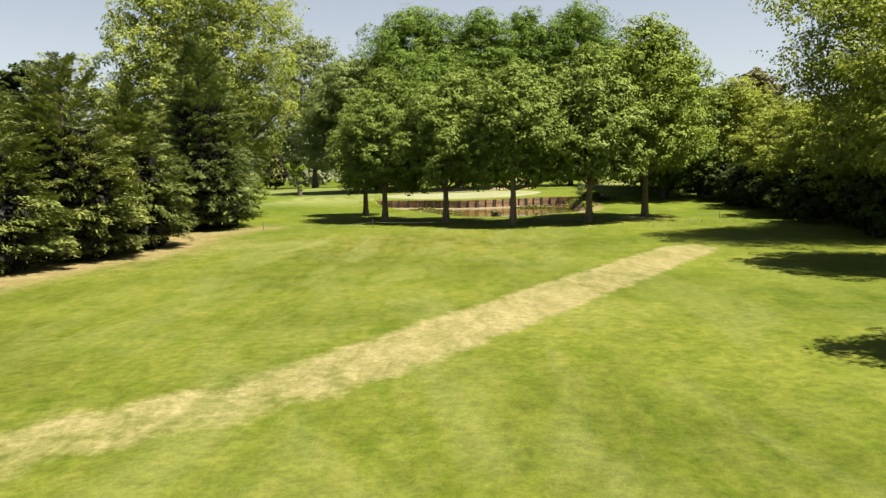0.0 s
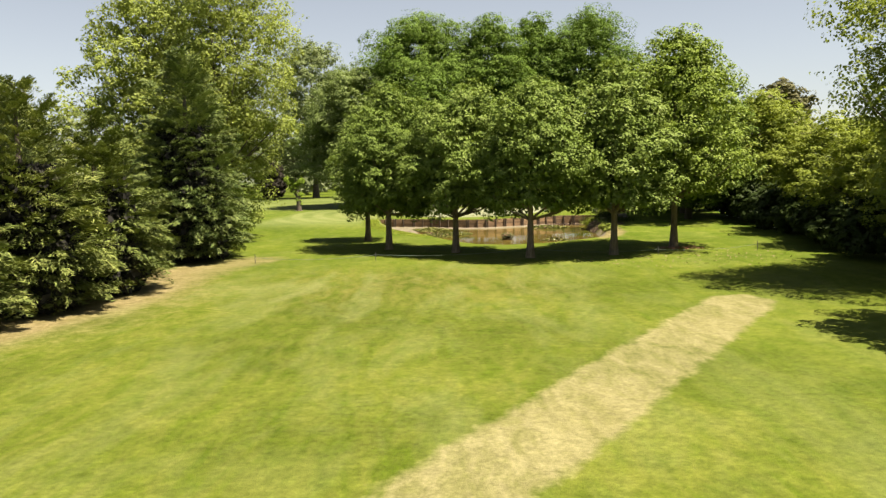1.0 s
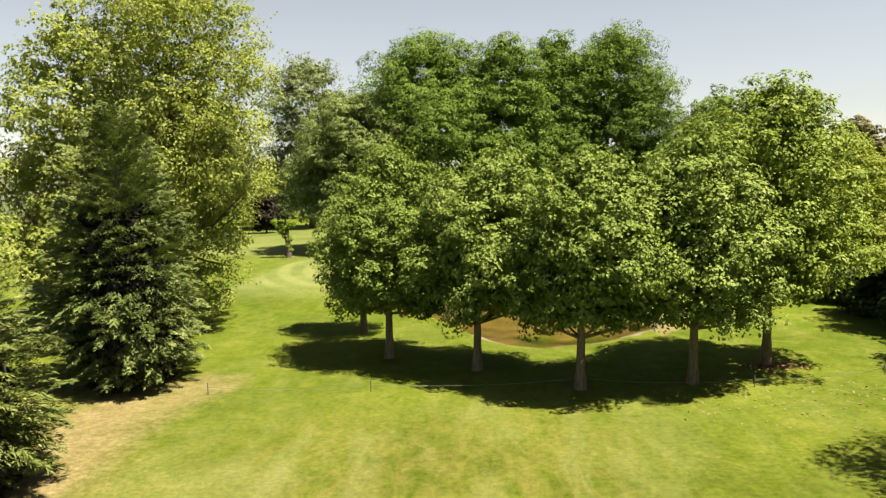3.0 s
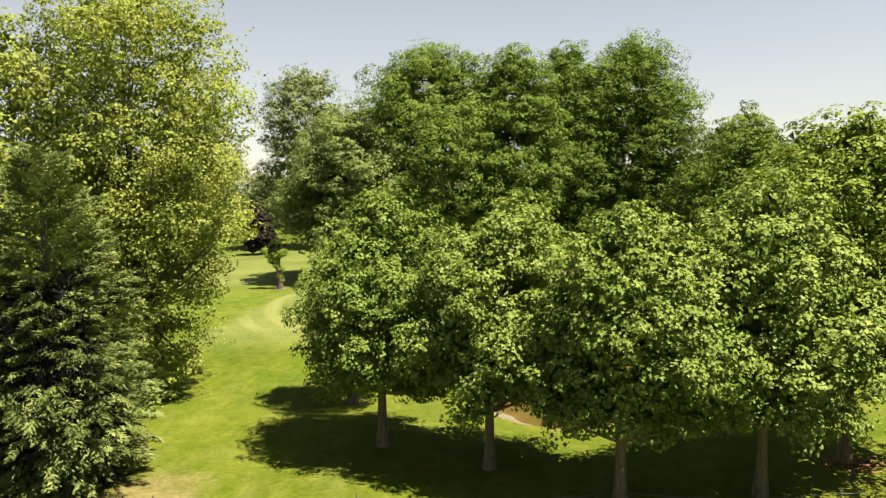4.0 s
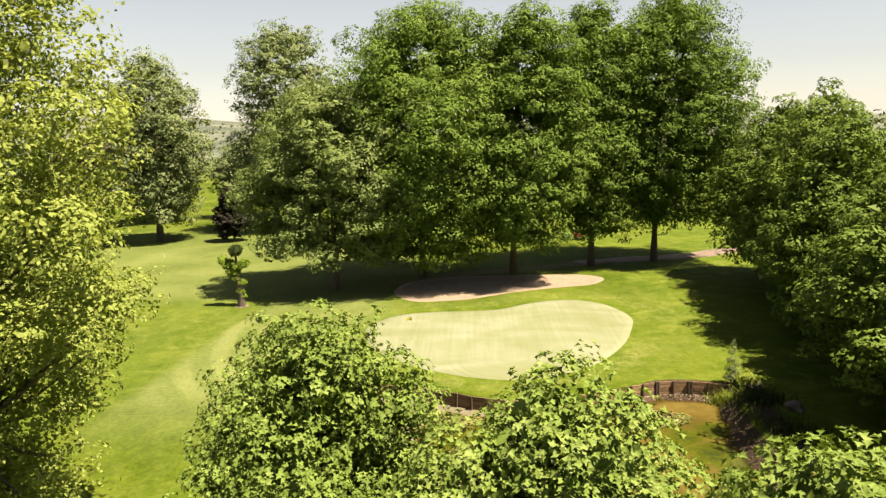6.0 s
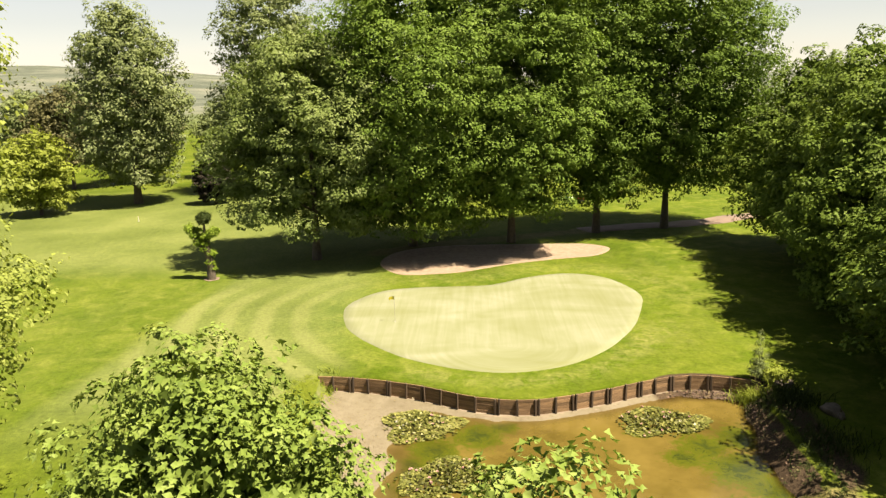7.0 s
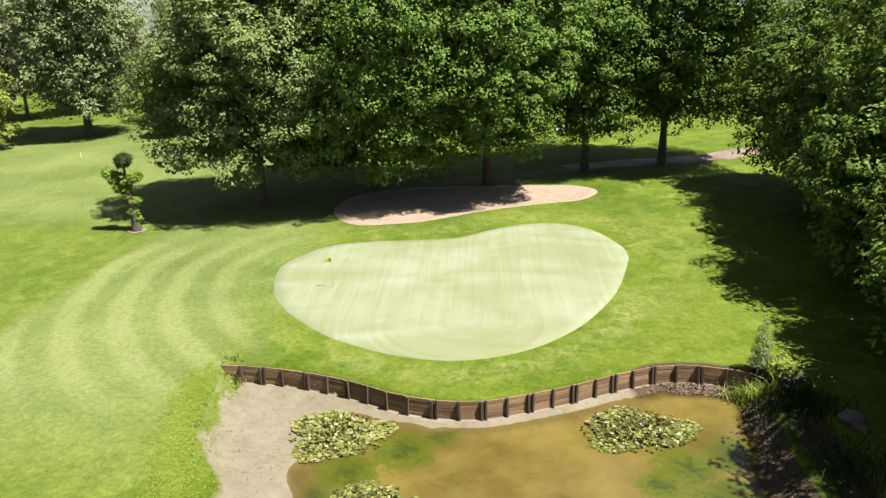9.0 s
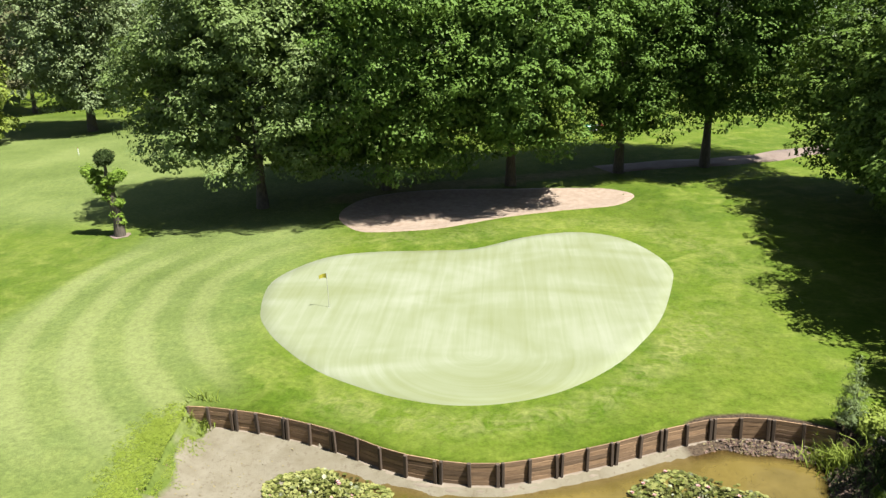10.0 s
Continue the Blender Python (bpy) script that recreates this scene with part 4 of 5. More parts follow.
broadleaf("ash_tree", 28.0, -20.0, 21, 7.0, 3.0, 64000, 0.215, LIGHT_LEAF, "tall open ash tree with light airy foliage", 57, profile="round", blobs=170, girth=0.3, limbs=70, lump=0.17, shape="leaf", loose=True, tuft=0.75)
RIGHT = [(31, -13, 10.5, 5.6, 0), (33, -2, 10.5, 5.8, 0), (35, 9, 11.5, 6.0, 0), (26.7, 27.0, 18, 7.6, 1), (35, 28, 15, 6.6, 0), (28.7, 36, 16, 5.9, 1), (30, 46, 19.5, 6.8, 1), (31.8, 51.5, 18.5, 6.3, 1), (33.2, 57, 22, 7.4, 1), (33.8, 64, 20, 6.8, 1), (34.6, 71, 21, 7.9, 1),
         (23.6, -33.2, 15, 4.9, 0), (18.0, -50.2, 14.5, 3.8, 1)]
first = {}
for i, (x, y, h, r, kind) in enumerate(RIGHT):
    if kind not in first:
        first[kind] = broadleaf("woodland_tree", x, y, 20, 6.8, 1.0, 32000, 0.31, [WILLOW_LEAF, WOOD_LEAF][kind], "leafy green tree at the edge of the fairway", 71 + kind, profile=["round", "egg"][kind], blobs=100, girth=0.32, limbs=30, group="trees along the edge", lump=0.24, shape="tri", tuft=0.95, per=32)
        ob = first[kind]
    else:
        ob = copy_thing(first[kind], pose(x, y, ground_z(x, y), 0, 0, 77 * i))
    ob.scale = (r / 6.8, r / 6.8, h / 20)

# dark shrubs under the trees at the edge
shrub = None
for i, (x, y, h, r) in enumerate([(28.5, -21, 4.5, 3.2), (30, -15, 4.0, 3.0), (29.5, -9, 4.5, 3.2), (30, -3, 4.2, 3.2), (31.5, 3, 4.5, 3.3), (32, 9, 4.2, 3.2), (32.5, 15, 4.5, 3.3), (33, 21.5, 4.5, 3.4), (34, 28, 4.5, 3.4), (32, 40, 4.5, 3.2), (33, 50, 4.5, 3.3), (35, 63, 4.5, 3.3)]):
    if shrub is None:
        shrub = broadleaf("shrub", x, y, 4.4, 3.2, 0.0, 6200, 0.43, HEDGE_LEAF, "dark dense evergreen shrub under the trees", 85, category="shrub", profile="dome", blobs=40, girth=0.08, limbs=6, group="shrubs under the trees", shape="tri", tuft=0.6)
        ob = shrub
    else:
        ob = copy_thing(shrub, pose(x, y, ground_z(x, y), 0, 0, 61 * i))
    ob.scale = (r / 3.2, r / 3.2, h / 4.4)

FAR = [("poplar_tree", -54, 111, 32.5, 8.6, 2.0, GREY_LEAF, "column"), ("poplar_tree", -34, 124, 38.5, 10.4, 4, GREY_LEAF, "column"), ("pine_tree", -66, 142, 21, 8, 3, BROWN_LEAF, "round"), ("pine_tree", -88, 140, 19, 8, 3, GREY_LEAF, "round"), ("pine_tree", -50, 150, 17, 8, 2, GREY_LEAF, "dome"), ("willow_tree", -64.5, 101, 13.5, 5.6, 1.0, WILLOW_LEAF, "egg"),
       ("copper_beech", -40.6, 109, 9.5, 2.9, 0.5, PURPLE_LEAF, "egg"), ("pine_tree", -76, 133, 20, 8, 4, BROWN_LEAF, "dome"), ("pine_tree", -34.5, -3.8, 14.2, 3.6, 5, HEDGE_LEAF, "dome"), ("pine_tree", 42, 39, 17.0, 4.8, 4, BROWN_LEAF, "dome"), ("maple_tree", -34, 20, 11, 5, 1, BROWN_LEAF, "dome")]
LABELS = {"poplar_tree": "tall grey-green poplar on the far fairway", "willow_tree": "yellow-green willow on the far fairway", "copper_beech": "low dark purple copper beech on the far grass",
          "pine_tree": "old pine with a dull rounded crown", "maple_tree": "brownish bushy maple behind the conifers"}
for i, (name, x, y, h, r, c, leaf, prof) in enumerate(FAR):
    broadleaf(name, x, y, h, r, c, 42000 if name == "poplar_tree" else 14000, 0.42 if name == "poplar_tree" else 0.5, leaf, LABELS[name], 91 + i, profile=prof, blobs=150 if name == "poplar_tree" else 90, limbs=14, lump=0.22, shape="tri", loose=name == "willow_tree", tuft=0.9)


def far_woods():
    """Belts of woodland that close the view."""
    rng = np.random.default_rng(7)
    at, nrm, sz = [], [], []
    for i in range(420):
        a = rng.uniform(0, 2 * math.pi)
        d = rng.uniform(150, 300) if i < 300 else rng.uniform(330, 1100)
        big = 1.0 if i < 300 else 1.6
        h, r = rng.uniform(9, 17) * big, rng.uniform(5, 9) * big * big
        c = np.array((d * math.cos(a), 20 + d * math.sin(a), 0.0))
        c[2] = ground_z(c[0], c[1])
        k = 190 if i < 300 else 110
        v = unit(rng.normal(size=(k, 3)))
        wave = 1 + 0.2 * np.sin(v[:, 0] * 6 + i) * np.sin(v[:, 1] * 6 + i)
        at.append(c + (0, 0, h * 0.5) + v * (r, r, h * 0.55) * wave[:, None])
        nrm.append(v + np.array((0, 0, 0.5)) + rng.normal(size=(k, 3)) * 0.4)
        sz.append(rng.uniform(1.2, 3.0, k) * big)
    me = leaves("far_woods", np.concatenate(at), np.concatenate(nrm), np.concatenate(sz), HAZED_LEAF, rng, "tri")
    tagged(new("far_woods", me), "distant belts of green woodland, paled by haze in the colour", "woodland", kind="stuff")


far_woods()


# ---- small helpers for things ----
def beveled_box(name, size, mat, bevel=0.01, shift=(0, 0, 0)):
    bm = bmesh.new()
    bmesh.ops.create_cube(bm, size=1.0)
    bmesh.ops.scale(bm, vec=size, verts=bm.verts)
    if bevel:
        bmesh.ops.bevel(bm, geom=bm.edges[:], offset=bevel, segments=1, affect="EDGES")
    bmesh.ops.translate(bm, vec=shift, verts=bm.verts)
    return bm_mesh(name, bm, mat)


def flat_material(name, col, rough=0.5):
    return plain_material(name, tuple(c * 0.9 for c in col), col, 6.0, rough, 30.0, 0.1, 0.005)


# ---- retaining wall of the pond ----
def retaining_wall():
    rng = np.random.default_rng(3)
    wall = empty("retaining_wall", 0, 0, 0)
    tagged(wall, "curved timber retaining wall of brown boards and posts", "retaining wall")
    line = [Vector((x, y - 0.30, 0)) for x, y in WALL_LINE]
    post_me = beveled_box("post", (0.13, 0.13, 1.12), POST, 0.015, (0, 0, 0.56))
    doubles = {2, 4, 6, 10, 12, 14, 16, 18, 20, 22}
    for i, p in enumerate(line):
        d = (line[min(i + 1, len(line) - 1)] - line[max(i - 1, 0)]).normalized()
        turn = math.degrees(math.atan2(d.y, d.x))
        n = Vector((d.y, -d.x, 0))
        for k in ((-0.10, 0.10) if i in doubles else (0.0,)):
            q = p + n * 0.09 + d * k
            ob = new("post", post_me)
            ob.parent = wall
            ob.matrix_world = pose(q.x, q.y, -0.74 + rng.uniform(-0.02, 0.03), rng.uniform(-1.5, 1.5), rng.uniform(-2.5, 2.5), turn + rng.uniform(-4, 4)) @ Matrix.Diagonal((rng.uniform(0.85, 1.1), 1, 1, 1))
    board_me = [beveled_box("board", (1.0, 0.05, 0.19), BOARD, 0.008) for _ in range(3)]
    for i in range(len(line) - 1):
        a, b = line[i], line[i + 1]
        d = b - a
        turn = math.degrees(math.atan2(d.y, d.x))
        m = (a + b) / 2
        lift = rng.uniform(-0.012, 0.012)
        for k in range(5):
            ob = new("board", board_me[(i + k) % 3])
            ob.parent = wall
            ob.matrix_world = pose(m.x, m.y + rng.uniform(-0.006, 0.006), -0.56 + k * 0.2 + lift, rng.uniform(-2, 2), rng.uniform(-0.5, 0.5), turn) @ Matrix.Diagonal((d.length + 0.02, 1, 1, 1))


def offset_strip(name, a_off, b_off, za, zb, mat, label, category, thick=0.3):
    """A strip that runs along the wall, between two offsets from it."""
    p = np.array(WALL_LINE)
    fine = np.array([p[i] + (p[i + 1] - p[i]) * k / 5 for i in range(len(p) - 1) for k in range(5)] + [p[-1]])
    wob = 0.06 * np.sin(np.arange(len(fine)) * 1.3) + 0.05 * np.sin(np.arange(len(fine)) * 0.47)
    n = len(fine)
    rows = [(a_off, za - thick), (a_off, za), ((a_off + b_off) / 2, (za + zb) / 2 + 0.01), (b_off, zb), (b_off + 0.02 * np.sign(b_off - a_off), zb - thick)]
    if mat is TURF:
        rows = rows[:4]
    verts = []
    for k, (o, z) in enumerate(rows):
        w = wob if k > 2 else 0 * wob
        if mat is TURF and o > 0:
            back = fine[:, 1] + 0.9
            z = land(fine[:, 0], back) + (0.012 if k == 2 else 0.004 if k == 3 else -0.2)
        verts.append(np.stack([fine[:, 0], fine[:, 1] + o + w, np.full(n, z)], axis=1))
    faces = [(k * n + i, k * n + i + 1, (k + 1) * n + i + 1, (k + 1) * n + i) for k in range(len(rows) - 1) for i in range(n - 1)]
    me = mesh_of(name, np.concatenate(verts), faces, mat, True)
    if mat is TURF:
        px = np.concatenate(verts)
        for key, val in zones_at(px[:, 0], px[:, 1]).items():
            a = me.attributes.new(key, "FLOAT", "POINT")
            a.data.foreach_set("value", (val * (key != "mud")).astype(np.float32))
    tagged(new(name, me), label, category, kind="structure")


retaining_wall()
offset_strip("verge", -0.275, 0.9, 0.350, 0.364, TURF, "turf edge along the top of the wall", "grass")
offset_strip("footing", -0.28, -0.66, -0.62, -0.70, LEDGE, "pale crumbling ledge at the foot of the wall", "footing")


# ---- water lilies ----
def lily_patch(x, y, rx, ry, count, seed, raised=0.28):
    rng = np.random.default_rng(seed)
    a = rng.random(count) * 2 * math.pi
    edge = 1 + 0.18 * np.sin(3 * a + seed) + 0.12 * np.sin(5 * a)
    r = np.sqrt(rng.random(count)) * edge
    px, py = x + rx * r * np.cos(a), y + ry * r * np.sin(a)
    top = np.maximum(WATER_Z, land(px, py))
    z = top + 0.015 + raised * rng.random(count) * np.clip(1.25 - r, 0, 1)
    ring = 9
    size = rng.uniform(0.05, 0.11, count)
    tilt = rng.normal(size=(count, 3)) * (0.14 + 0.75 * np.clip(1.1 - r, 0, 1))[:, None]
    nrm = unit(np.array((0, 0, 1.0)) + tilt)
    u = unit(np.cross(nrm, rng.normal(size=(count, 3))))
    v = np.cross(nrm, u)
    c = np.stack([px, py, z], axis=1)
    verts = [c]
    for k in range(ring):
        w = 0.25 + (2 * math.pi - 0.5) * k / (ring - 1)
        verts.append(c + size[:, None] * (math.cos(w) * u + math.sin(w) * v) + nrm * (size * 0.08)[:, None])
    verts = np.stack(verts, axis=1).reshape(-1, 3)
    base = np.arange(count)[:, None] * (ring + 1)
    faces = np.concatenate([base + np.array([[0, k, k + 1, k + 2]]) for k in range(1, ring - 1, 2)])
    patch = empty("water_lilies", x, y, WATER_Z)
    pads = mesh_of("pad_mat", verts - np.array((x, y, WATER_Z)), faces, PAD_LEAF)
    tagged(part("pad_mat", pads, patch), kind="stuff")
    loose = bmesh.new()
    mid = loose.verts.new((0, 0, 0))
    rim = [loose.verts.new((math.cos(w), math.sin(w), 0.08)) for w in (0.25 + (2 * math.pi - 0.5) * k / 10 for k in range(11))]
    for k in range(0, 10, 2):
        loose.faces.new((mid, rim[k], rim[k + 1], rim[k + 2]))
    pad_me = bm_mesh("pad", loose, PAD_LEAF)
    for k in range(min(140, count // 4)):
        w, d = rng.uniform(0, 2 * math.pi), math.sqrt(rng.random()) * 1.08
        qx, qy = x + rx * d * math.cos(w), y + ry * d * math.sin(w)
        ob = part("pad", pad_me, patch)
        rise = 0.03 + (raised + 0.10) * rng.random() * max(0.0, 1.2 - d)
        s = rng.uniform(0.055, 0.095)
        ob.matrix_world = pose(qx, qy, max(WATER_Z, ground_z(qx, qy)) + rise, rng.normal() * 34 * (1.15 - d), rng.normal() * 34 * (1.15 - d), rng.uniform(0, 360)) @ Matrix.Diagonal((s, s, s, 1))
    bloom = bmesh.new()
    for k in range(8):
        for tier, (l, up) in enumerate(((0.09, 0.03), (0.06, 0.06))):
            w = 2 * math.pi * (k + 0.5 * tier) / 8
            d, s = Vector((math.cos(w), math.sin(w), 0)), Vector((-math.sin(w), math.cos(w), 0))
            q = [bloom.verts.new(t) for t in (d * 0.01, d * l * 0.6 + s * 0.025 + Vector((0, 0, up * 0.6)), d * l + Vector((0, 0, up)), d * l * 0.6 - s * 0.025 + Vector((0, 0, up * 0.6)))]
            bloom.faces.new(q)
    me = bm_mesh("flower", bloom, PINK)
    for k in rng.permutation(count)[: max(3, count // 160)]:
        ob = part("flower", me, patch, "pale pink flower")
        ob.matrix_world = pose(px[k], py[k], z[k] + 0.05, 0, 0, rng.uniform(0, 360))
    return tagged(patch, "patch of green water lily pads with pink flowers", "water lilies", "water lilies in the pond")


STRAWY = flat_material("dead_leaf", (0.131, 0.106, 0.045), 0.8)
RUSTY = flat_material("rusty_leaf", (0.20, 0.088, 0.046), 0.8)
DULL = flat_material("dull_leaf", (0.088, 0.052, 0.034), 0.8)
PINK = flat_material("pink_petal", (0.38, 0.215, 0.20), 0.6)
lily_patch(-3.1, 31.2, 2.2, 2.0, 2300, 1)
lily_patch(10.9, 31.7, 2.5, 1.75, 2200, 2)
lily_patch(-1.0, 25.2, 2.8, 1.9, 2400, 3)
lily_patch(10.2, 16.2, 1.5, 1.0, 180, 4)
lily_patch(-1.6, 22.3, 1.6, 1.2, 220, 5)


def flower_island():
    rng = np.random.default_rng(8)
    ob = empty("flower_clump", 5.3, 17.8, WATER_Z - 0.02)
    bl = np.array([(0.35 * math.cos(k), 0.3 * math.sin(k * 1.7), 0.25 + 0.08 * (k % 4), 0.28) for k in range(9)])
    part("leaves", crown("leaves", rng, bl, 700, 0.12, BROWN_LEAF, per=5, tuft=0.14), ob)
    for k in range(26):
        a, t = 2.4 * k, rng.random()
        bloom = part("bloom", beveled_box("bloom", (0.12, 0.12, 0.08), PINK if k % 2 else RUSTY, 0.035), ob)
        bloom.matrix_basis = pose(0.5 * t * math.cos(a), 0.45 * t * math.sin(a), 0.68 - 0.25 * t, 20 * math.cos(a), 20 * math.sin(a), 40 * k)
    part("tub", tubes("tub", [(((0, 0, -0.3), (0, 0, 0.0), (0, 0, 0.16)), (0.45, 0.5, 0.52), 14)], POST), ob, "dark planting tub")
    tagged(ob, "tub of pink and rust flowers standing in the pond", "flowers")


flower_island()


# ---- flag, stakes, rope, markers ----
def flag():
    ob = empty("golf_flag", -6.1, 47.25, ground_z(-6.1, 47.25) + 0.03)
    yellow = flat_material("yellow_cloth", (0.302, 0.274, 0.022), 0.8)
    white = flat_material("white_paint", (0.302, 0.302, 0.259), 0.5)
    part("pole", tubes("pole", [(((0, 0, -0.1), (0, 0, 1.0), (-0.02, 0, 2.08)), (0.018, 0.016, 0.012), 8)], white), ob)
    n = 9
    verts = []
    for i in range(n):
        u = i / (n - 1)
        for z in (2.06 - 0.02 * u, 1.78 + 0.05 * u):
            verts.append((-0.02 - 0.42 * u, 0.07 * math.sin(5 * u) * u, z - 0.08 * u * u))
    faces = [(2 * i, 2 * i + 2, 2 * i + 3, 2 * i + 1) for i in range(n - 1)]
    part("cloth", mesh_of("cloth", verts, faces, yellow, True), ob, "yellow cloth pennant")
    part("cup", tubes("cup", [(((0, 0, -0.1), (0, 0, 0.006), (0, 0, 0.008)), (0.055, 0.056, 0.05), 14)], white), ob)
    tagged(ob, "thin white flagstick with a small yellow flag", "flag")


flag()
METAL = flat_material("dark_metal", (0.036, 0.036, 0.032), 0.5)
ROPE = flat_material("pale_rope", (0.081, 0.111, 0.086), 0.8)
STAKES = [(-15.1, -4.45), (-6.0, -4.4), (15.1, -4.4), (23.3, -2.2)]
stake = empty("stake", *STAKES[0], 0)
tagged(stake, "short dark metal stake holding a rope", "stake", "rope stakes")
part("rod", tubes("rod", [(((0, 0, -0.2), (0, 0, 0.66), (0, 0, 0.68)), (0.025, 0.024, 0.01), 8)], METAL), stake)
part("eye", tubes("eye", [([(0.03 + 0.03 * math.cos(a), 0, 0.6 + 0.03 * math.sin(a)) for a in np.linspace(0, 6.28, 9)], [0.007] * 9, 5)], METAL), stake)
for x, y in STAKES[1:]:
    copy_thing(stake, pose(x, y, ground_z(x, y), 0, 0, 40 * x))


def rope():
    stops = [(-15.1, -4.45, 0.42), (-6.0, -4.4, 0.45), (5.6, -4.72, 0.72), (15.1, -4.4, 0.45), (23.3, -2.2, 0.45)]
    pts = []
    for (ax, ay, az), (bx, by, bz) in zip(stops, stops[1:]):
        for k in range(12):
            t = k / 12
            pts.append((ax + (bx - ax) * t, ay + (by - ay) * t, max(az + (bz - az) * t - 0.9 * t * (1 - t), 0.12)))
    pts.append(stops[-1])
    me = tubes("rope", [(pts, [0.011] * len(pts), 6)], ROPE)
    tagged(new("rope", me), "pale green rope strung low between stakes", "rope")


rope()
marker = empty("marker_post", -46.4, 93.4, ground_z(-46.4, 93.4))
part("post", beveled_box("post", (0.07, 0.07, 0.8), flat_material("marker_white", (0.540, 0.540, 0.518), 0.6), 0.02, (0, 0, 0.4)), marker)
part("cap", beveled_box("cap", (0.09, 0.09, 0.05), flat_material("marker_red", (0.324, 0.036, 0.029), 0.6), 0.01, (0, 0, 0.82)), marker)
tagged(marker, "white marker post on the far fairway", "marker post")


# ---- pollarded tree ----
def pollard():
    rng = np.random.default_rng(44)
    ob = empty("pollarded_tree", -25.2, 60.8, ground_z(-25.2, 60.8))
    runs = [([(0, 0, -0.2), (0.05, 0, 1.2), (-0.1, 0, 2.6), (-0.25, 0, 3.6)], [0.46, 0.37, 0.35, 0.30], 10),
            ([(-0.15, 0, 2.5), (-0.9, 0, 3.6), (-1.6, 0.1, 4.8)], [0.25, 0.2, 0.15], 8),
            ([(-0.25, 0, 3.5), (-0.3, 0, 4.6), (-0.3, 0, 5.8)], [0.2, 0.14, 0.08], 8),
            ([(-0.25, 0, 3.4), (0.25, 0, 4.2), (0.65, 0, 4.8)], [0.17, 0.12, 0.08], 8)]
    part("trunk", tubes("trunk", runs, BARK), ob)
    cuffs = [(-1.75, 0.1, 5.0, 0.55), (-1.35, 0, 4.4, 0.5), (-1.0, 0, 3.7, 0.5), (0.6, 0, 4.7, 0.6), (0.1, 0, 4.4, 0.55), (-0.4, 0, 4.2, 0.5), (-0.4, 0, 3.0, 0.42), (0.25, 0, 2.6, 0.45), (0.05, 0, 1.6, 0.42), (-0.3, 0, 3.6, 0.45), (0.2, 0, 1.1, 0.36)]
    part("foliage", crown("foliage", rng, np.array(cuffs) * (1, 1, 1, 0.72), 7500, 0.14, SHOOT_LEAF, per=6, tuft=0.2), ob, "tufts of fresh green shoots")
    part("ball", crown("ball", rng, np.array([(-0.3, 0, 6.0, 0.62), (-0.25, 0.1, 6.1, 0.58), (-0.35, -0.1, 5.95, 0.58)]), 3600, 0.11, HEDGE_LEAF, per=3, tuft=0.12, reach=0.2), ob, "dark clipped ball of leaves")
    rng2 = np.random.default_rng(2)
    mulch = bmesh.new()
    bmesh.ops.create_circle(mulch, cap_ends=True, radius=0.75, segments=18)
    for v in mulch.verts:
        v.co *= rng2.uniform(0.85, 1.15)
        v.co.z = 0.03
    part("soil_ring", bm_mesh("soil_ring", mulch, GRAVEL), ob, "ring of bare soil")
    tagged(ob, "pollarded tree with leafy stubs and a clipped ball", "tree")


pollard()


# ---- plants and stones at the end of the wall ----
def upright_shrub():
    rng = np.random.default_rng(21)
    ob = empty("willow_shrub", 17.6, 35.3, ground_z(17.6, 35.6) - 0.1)
    bl = np.array([(0.42 * math.cos(k * 2.1) * (1 - k / 15), 0.4 * math.sin(k * 2.1) * (1 - k / 15), 0.35 + 0.2 * k, 0.32 - 0.016 * k) for k in range(15)])
    part("stems", tubes("stems", [([(0.1 * k - 0.2, 0, -0.2), tuple(bl[k * 2, :3] * 0.6), tuple(bl[k * 3, :3])], [0.035, 0.025, 0.01], 5) for k in range(4)], BARK), ob)
    part("foliage", crown("foliage", rng, bl, 3600, 0.12, GREY_LEAF, "spray", per=7, tuft=0.25, reach=2.0), ob)
    tagged(ob, "slender silvery willow shrub beside the timber wall", "shrub")
    low = empty("leafy_shrub", 18.6, 34.9, ground_z(18.6, 35.6) - 0.1)
    bl = np.array([(0.42 * math.cos(k * 1.9), 0.4 * math.sin(k * 1.9), 0.3 + 0.09 * (k % 5), 0.34) for k in range(10)])
    part("stems", tubes("stems", [([(0, 0, -0.2), tuple(bl[k, :3])], [0.03, 0.01], 5) for k in range(6)], BARK), low)
    part("foliage", crown("foliage", rng, bl, 2600, 0.16, WILLOW_LEAF, per=6, tuft=0.22), low)
    tagged(low, "low bright green leafy shrub beside the wall", "shrub")


def reeds(x, y, r, n, h, seed, label, leaf):
    rng = np.random.default_rng(seed)
    px, py = x + rng.normal(size=n) * r, y + rng.normal(size=n) * r
    base = np.stack([px, py, np.maximum(land(px, py), WATER_Z - 0.1)], axis=1)
    lean = rng.normal(size=(n, 3)) * 0.28
    lean[:, 2] = 1
    tall = h * rng.uniform(0.5, 1.15, n)
    side = unit(np.cross(lean, rng.normal(size=(n, 3)))) * 0.022
    bow = rng.normal(size=(n, 3)) * 0.35
    bow[:, 2] = -0.12
    mid = base + lean * (tall * 0.55)[:, None]
    tip = base + (lean + bow) * tall[:, None]
    verts = np.stack([base - side, base + side, mid + side, mid - side, tip + side * 0.15, tip - side * 0.15], axis=1).reshape(-1, 3)
    i = np.arange(n)[:, None] * 6
    faces = np.concatenate([i + np.array([[0, 1, 2, 3]]), i + np.array([[3, 2, 4, 5]])])
    tagged(new("reeds", mesh_of("reeds", verts, faces, leaf)), label, "reeds", kind="stuff")


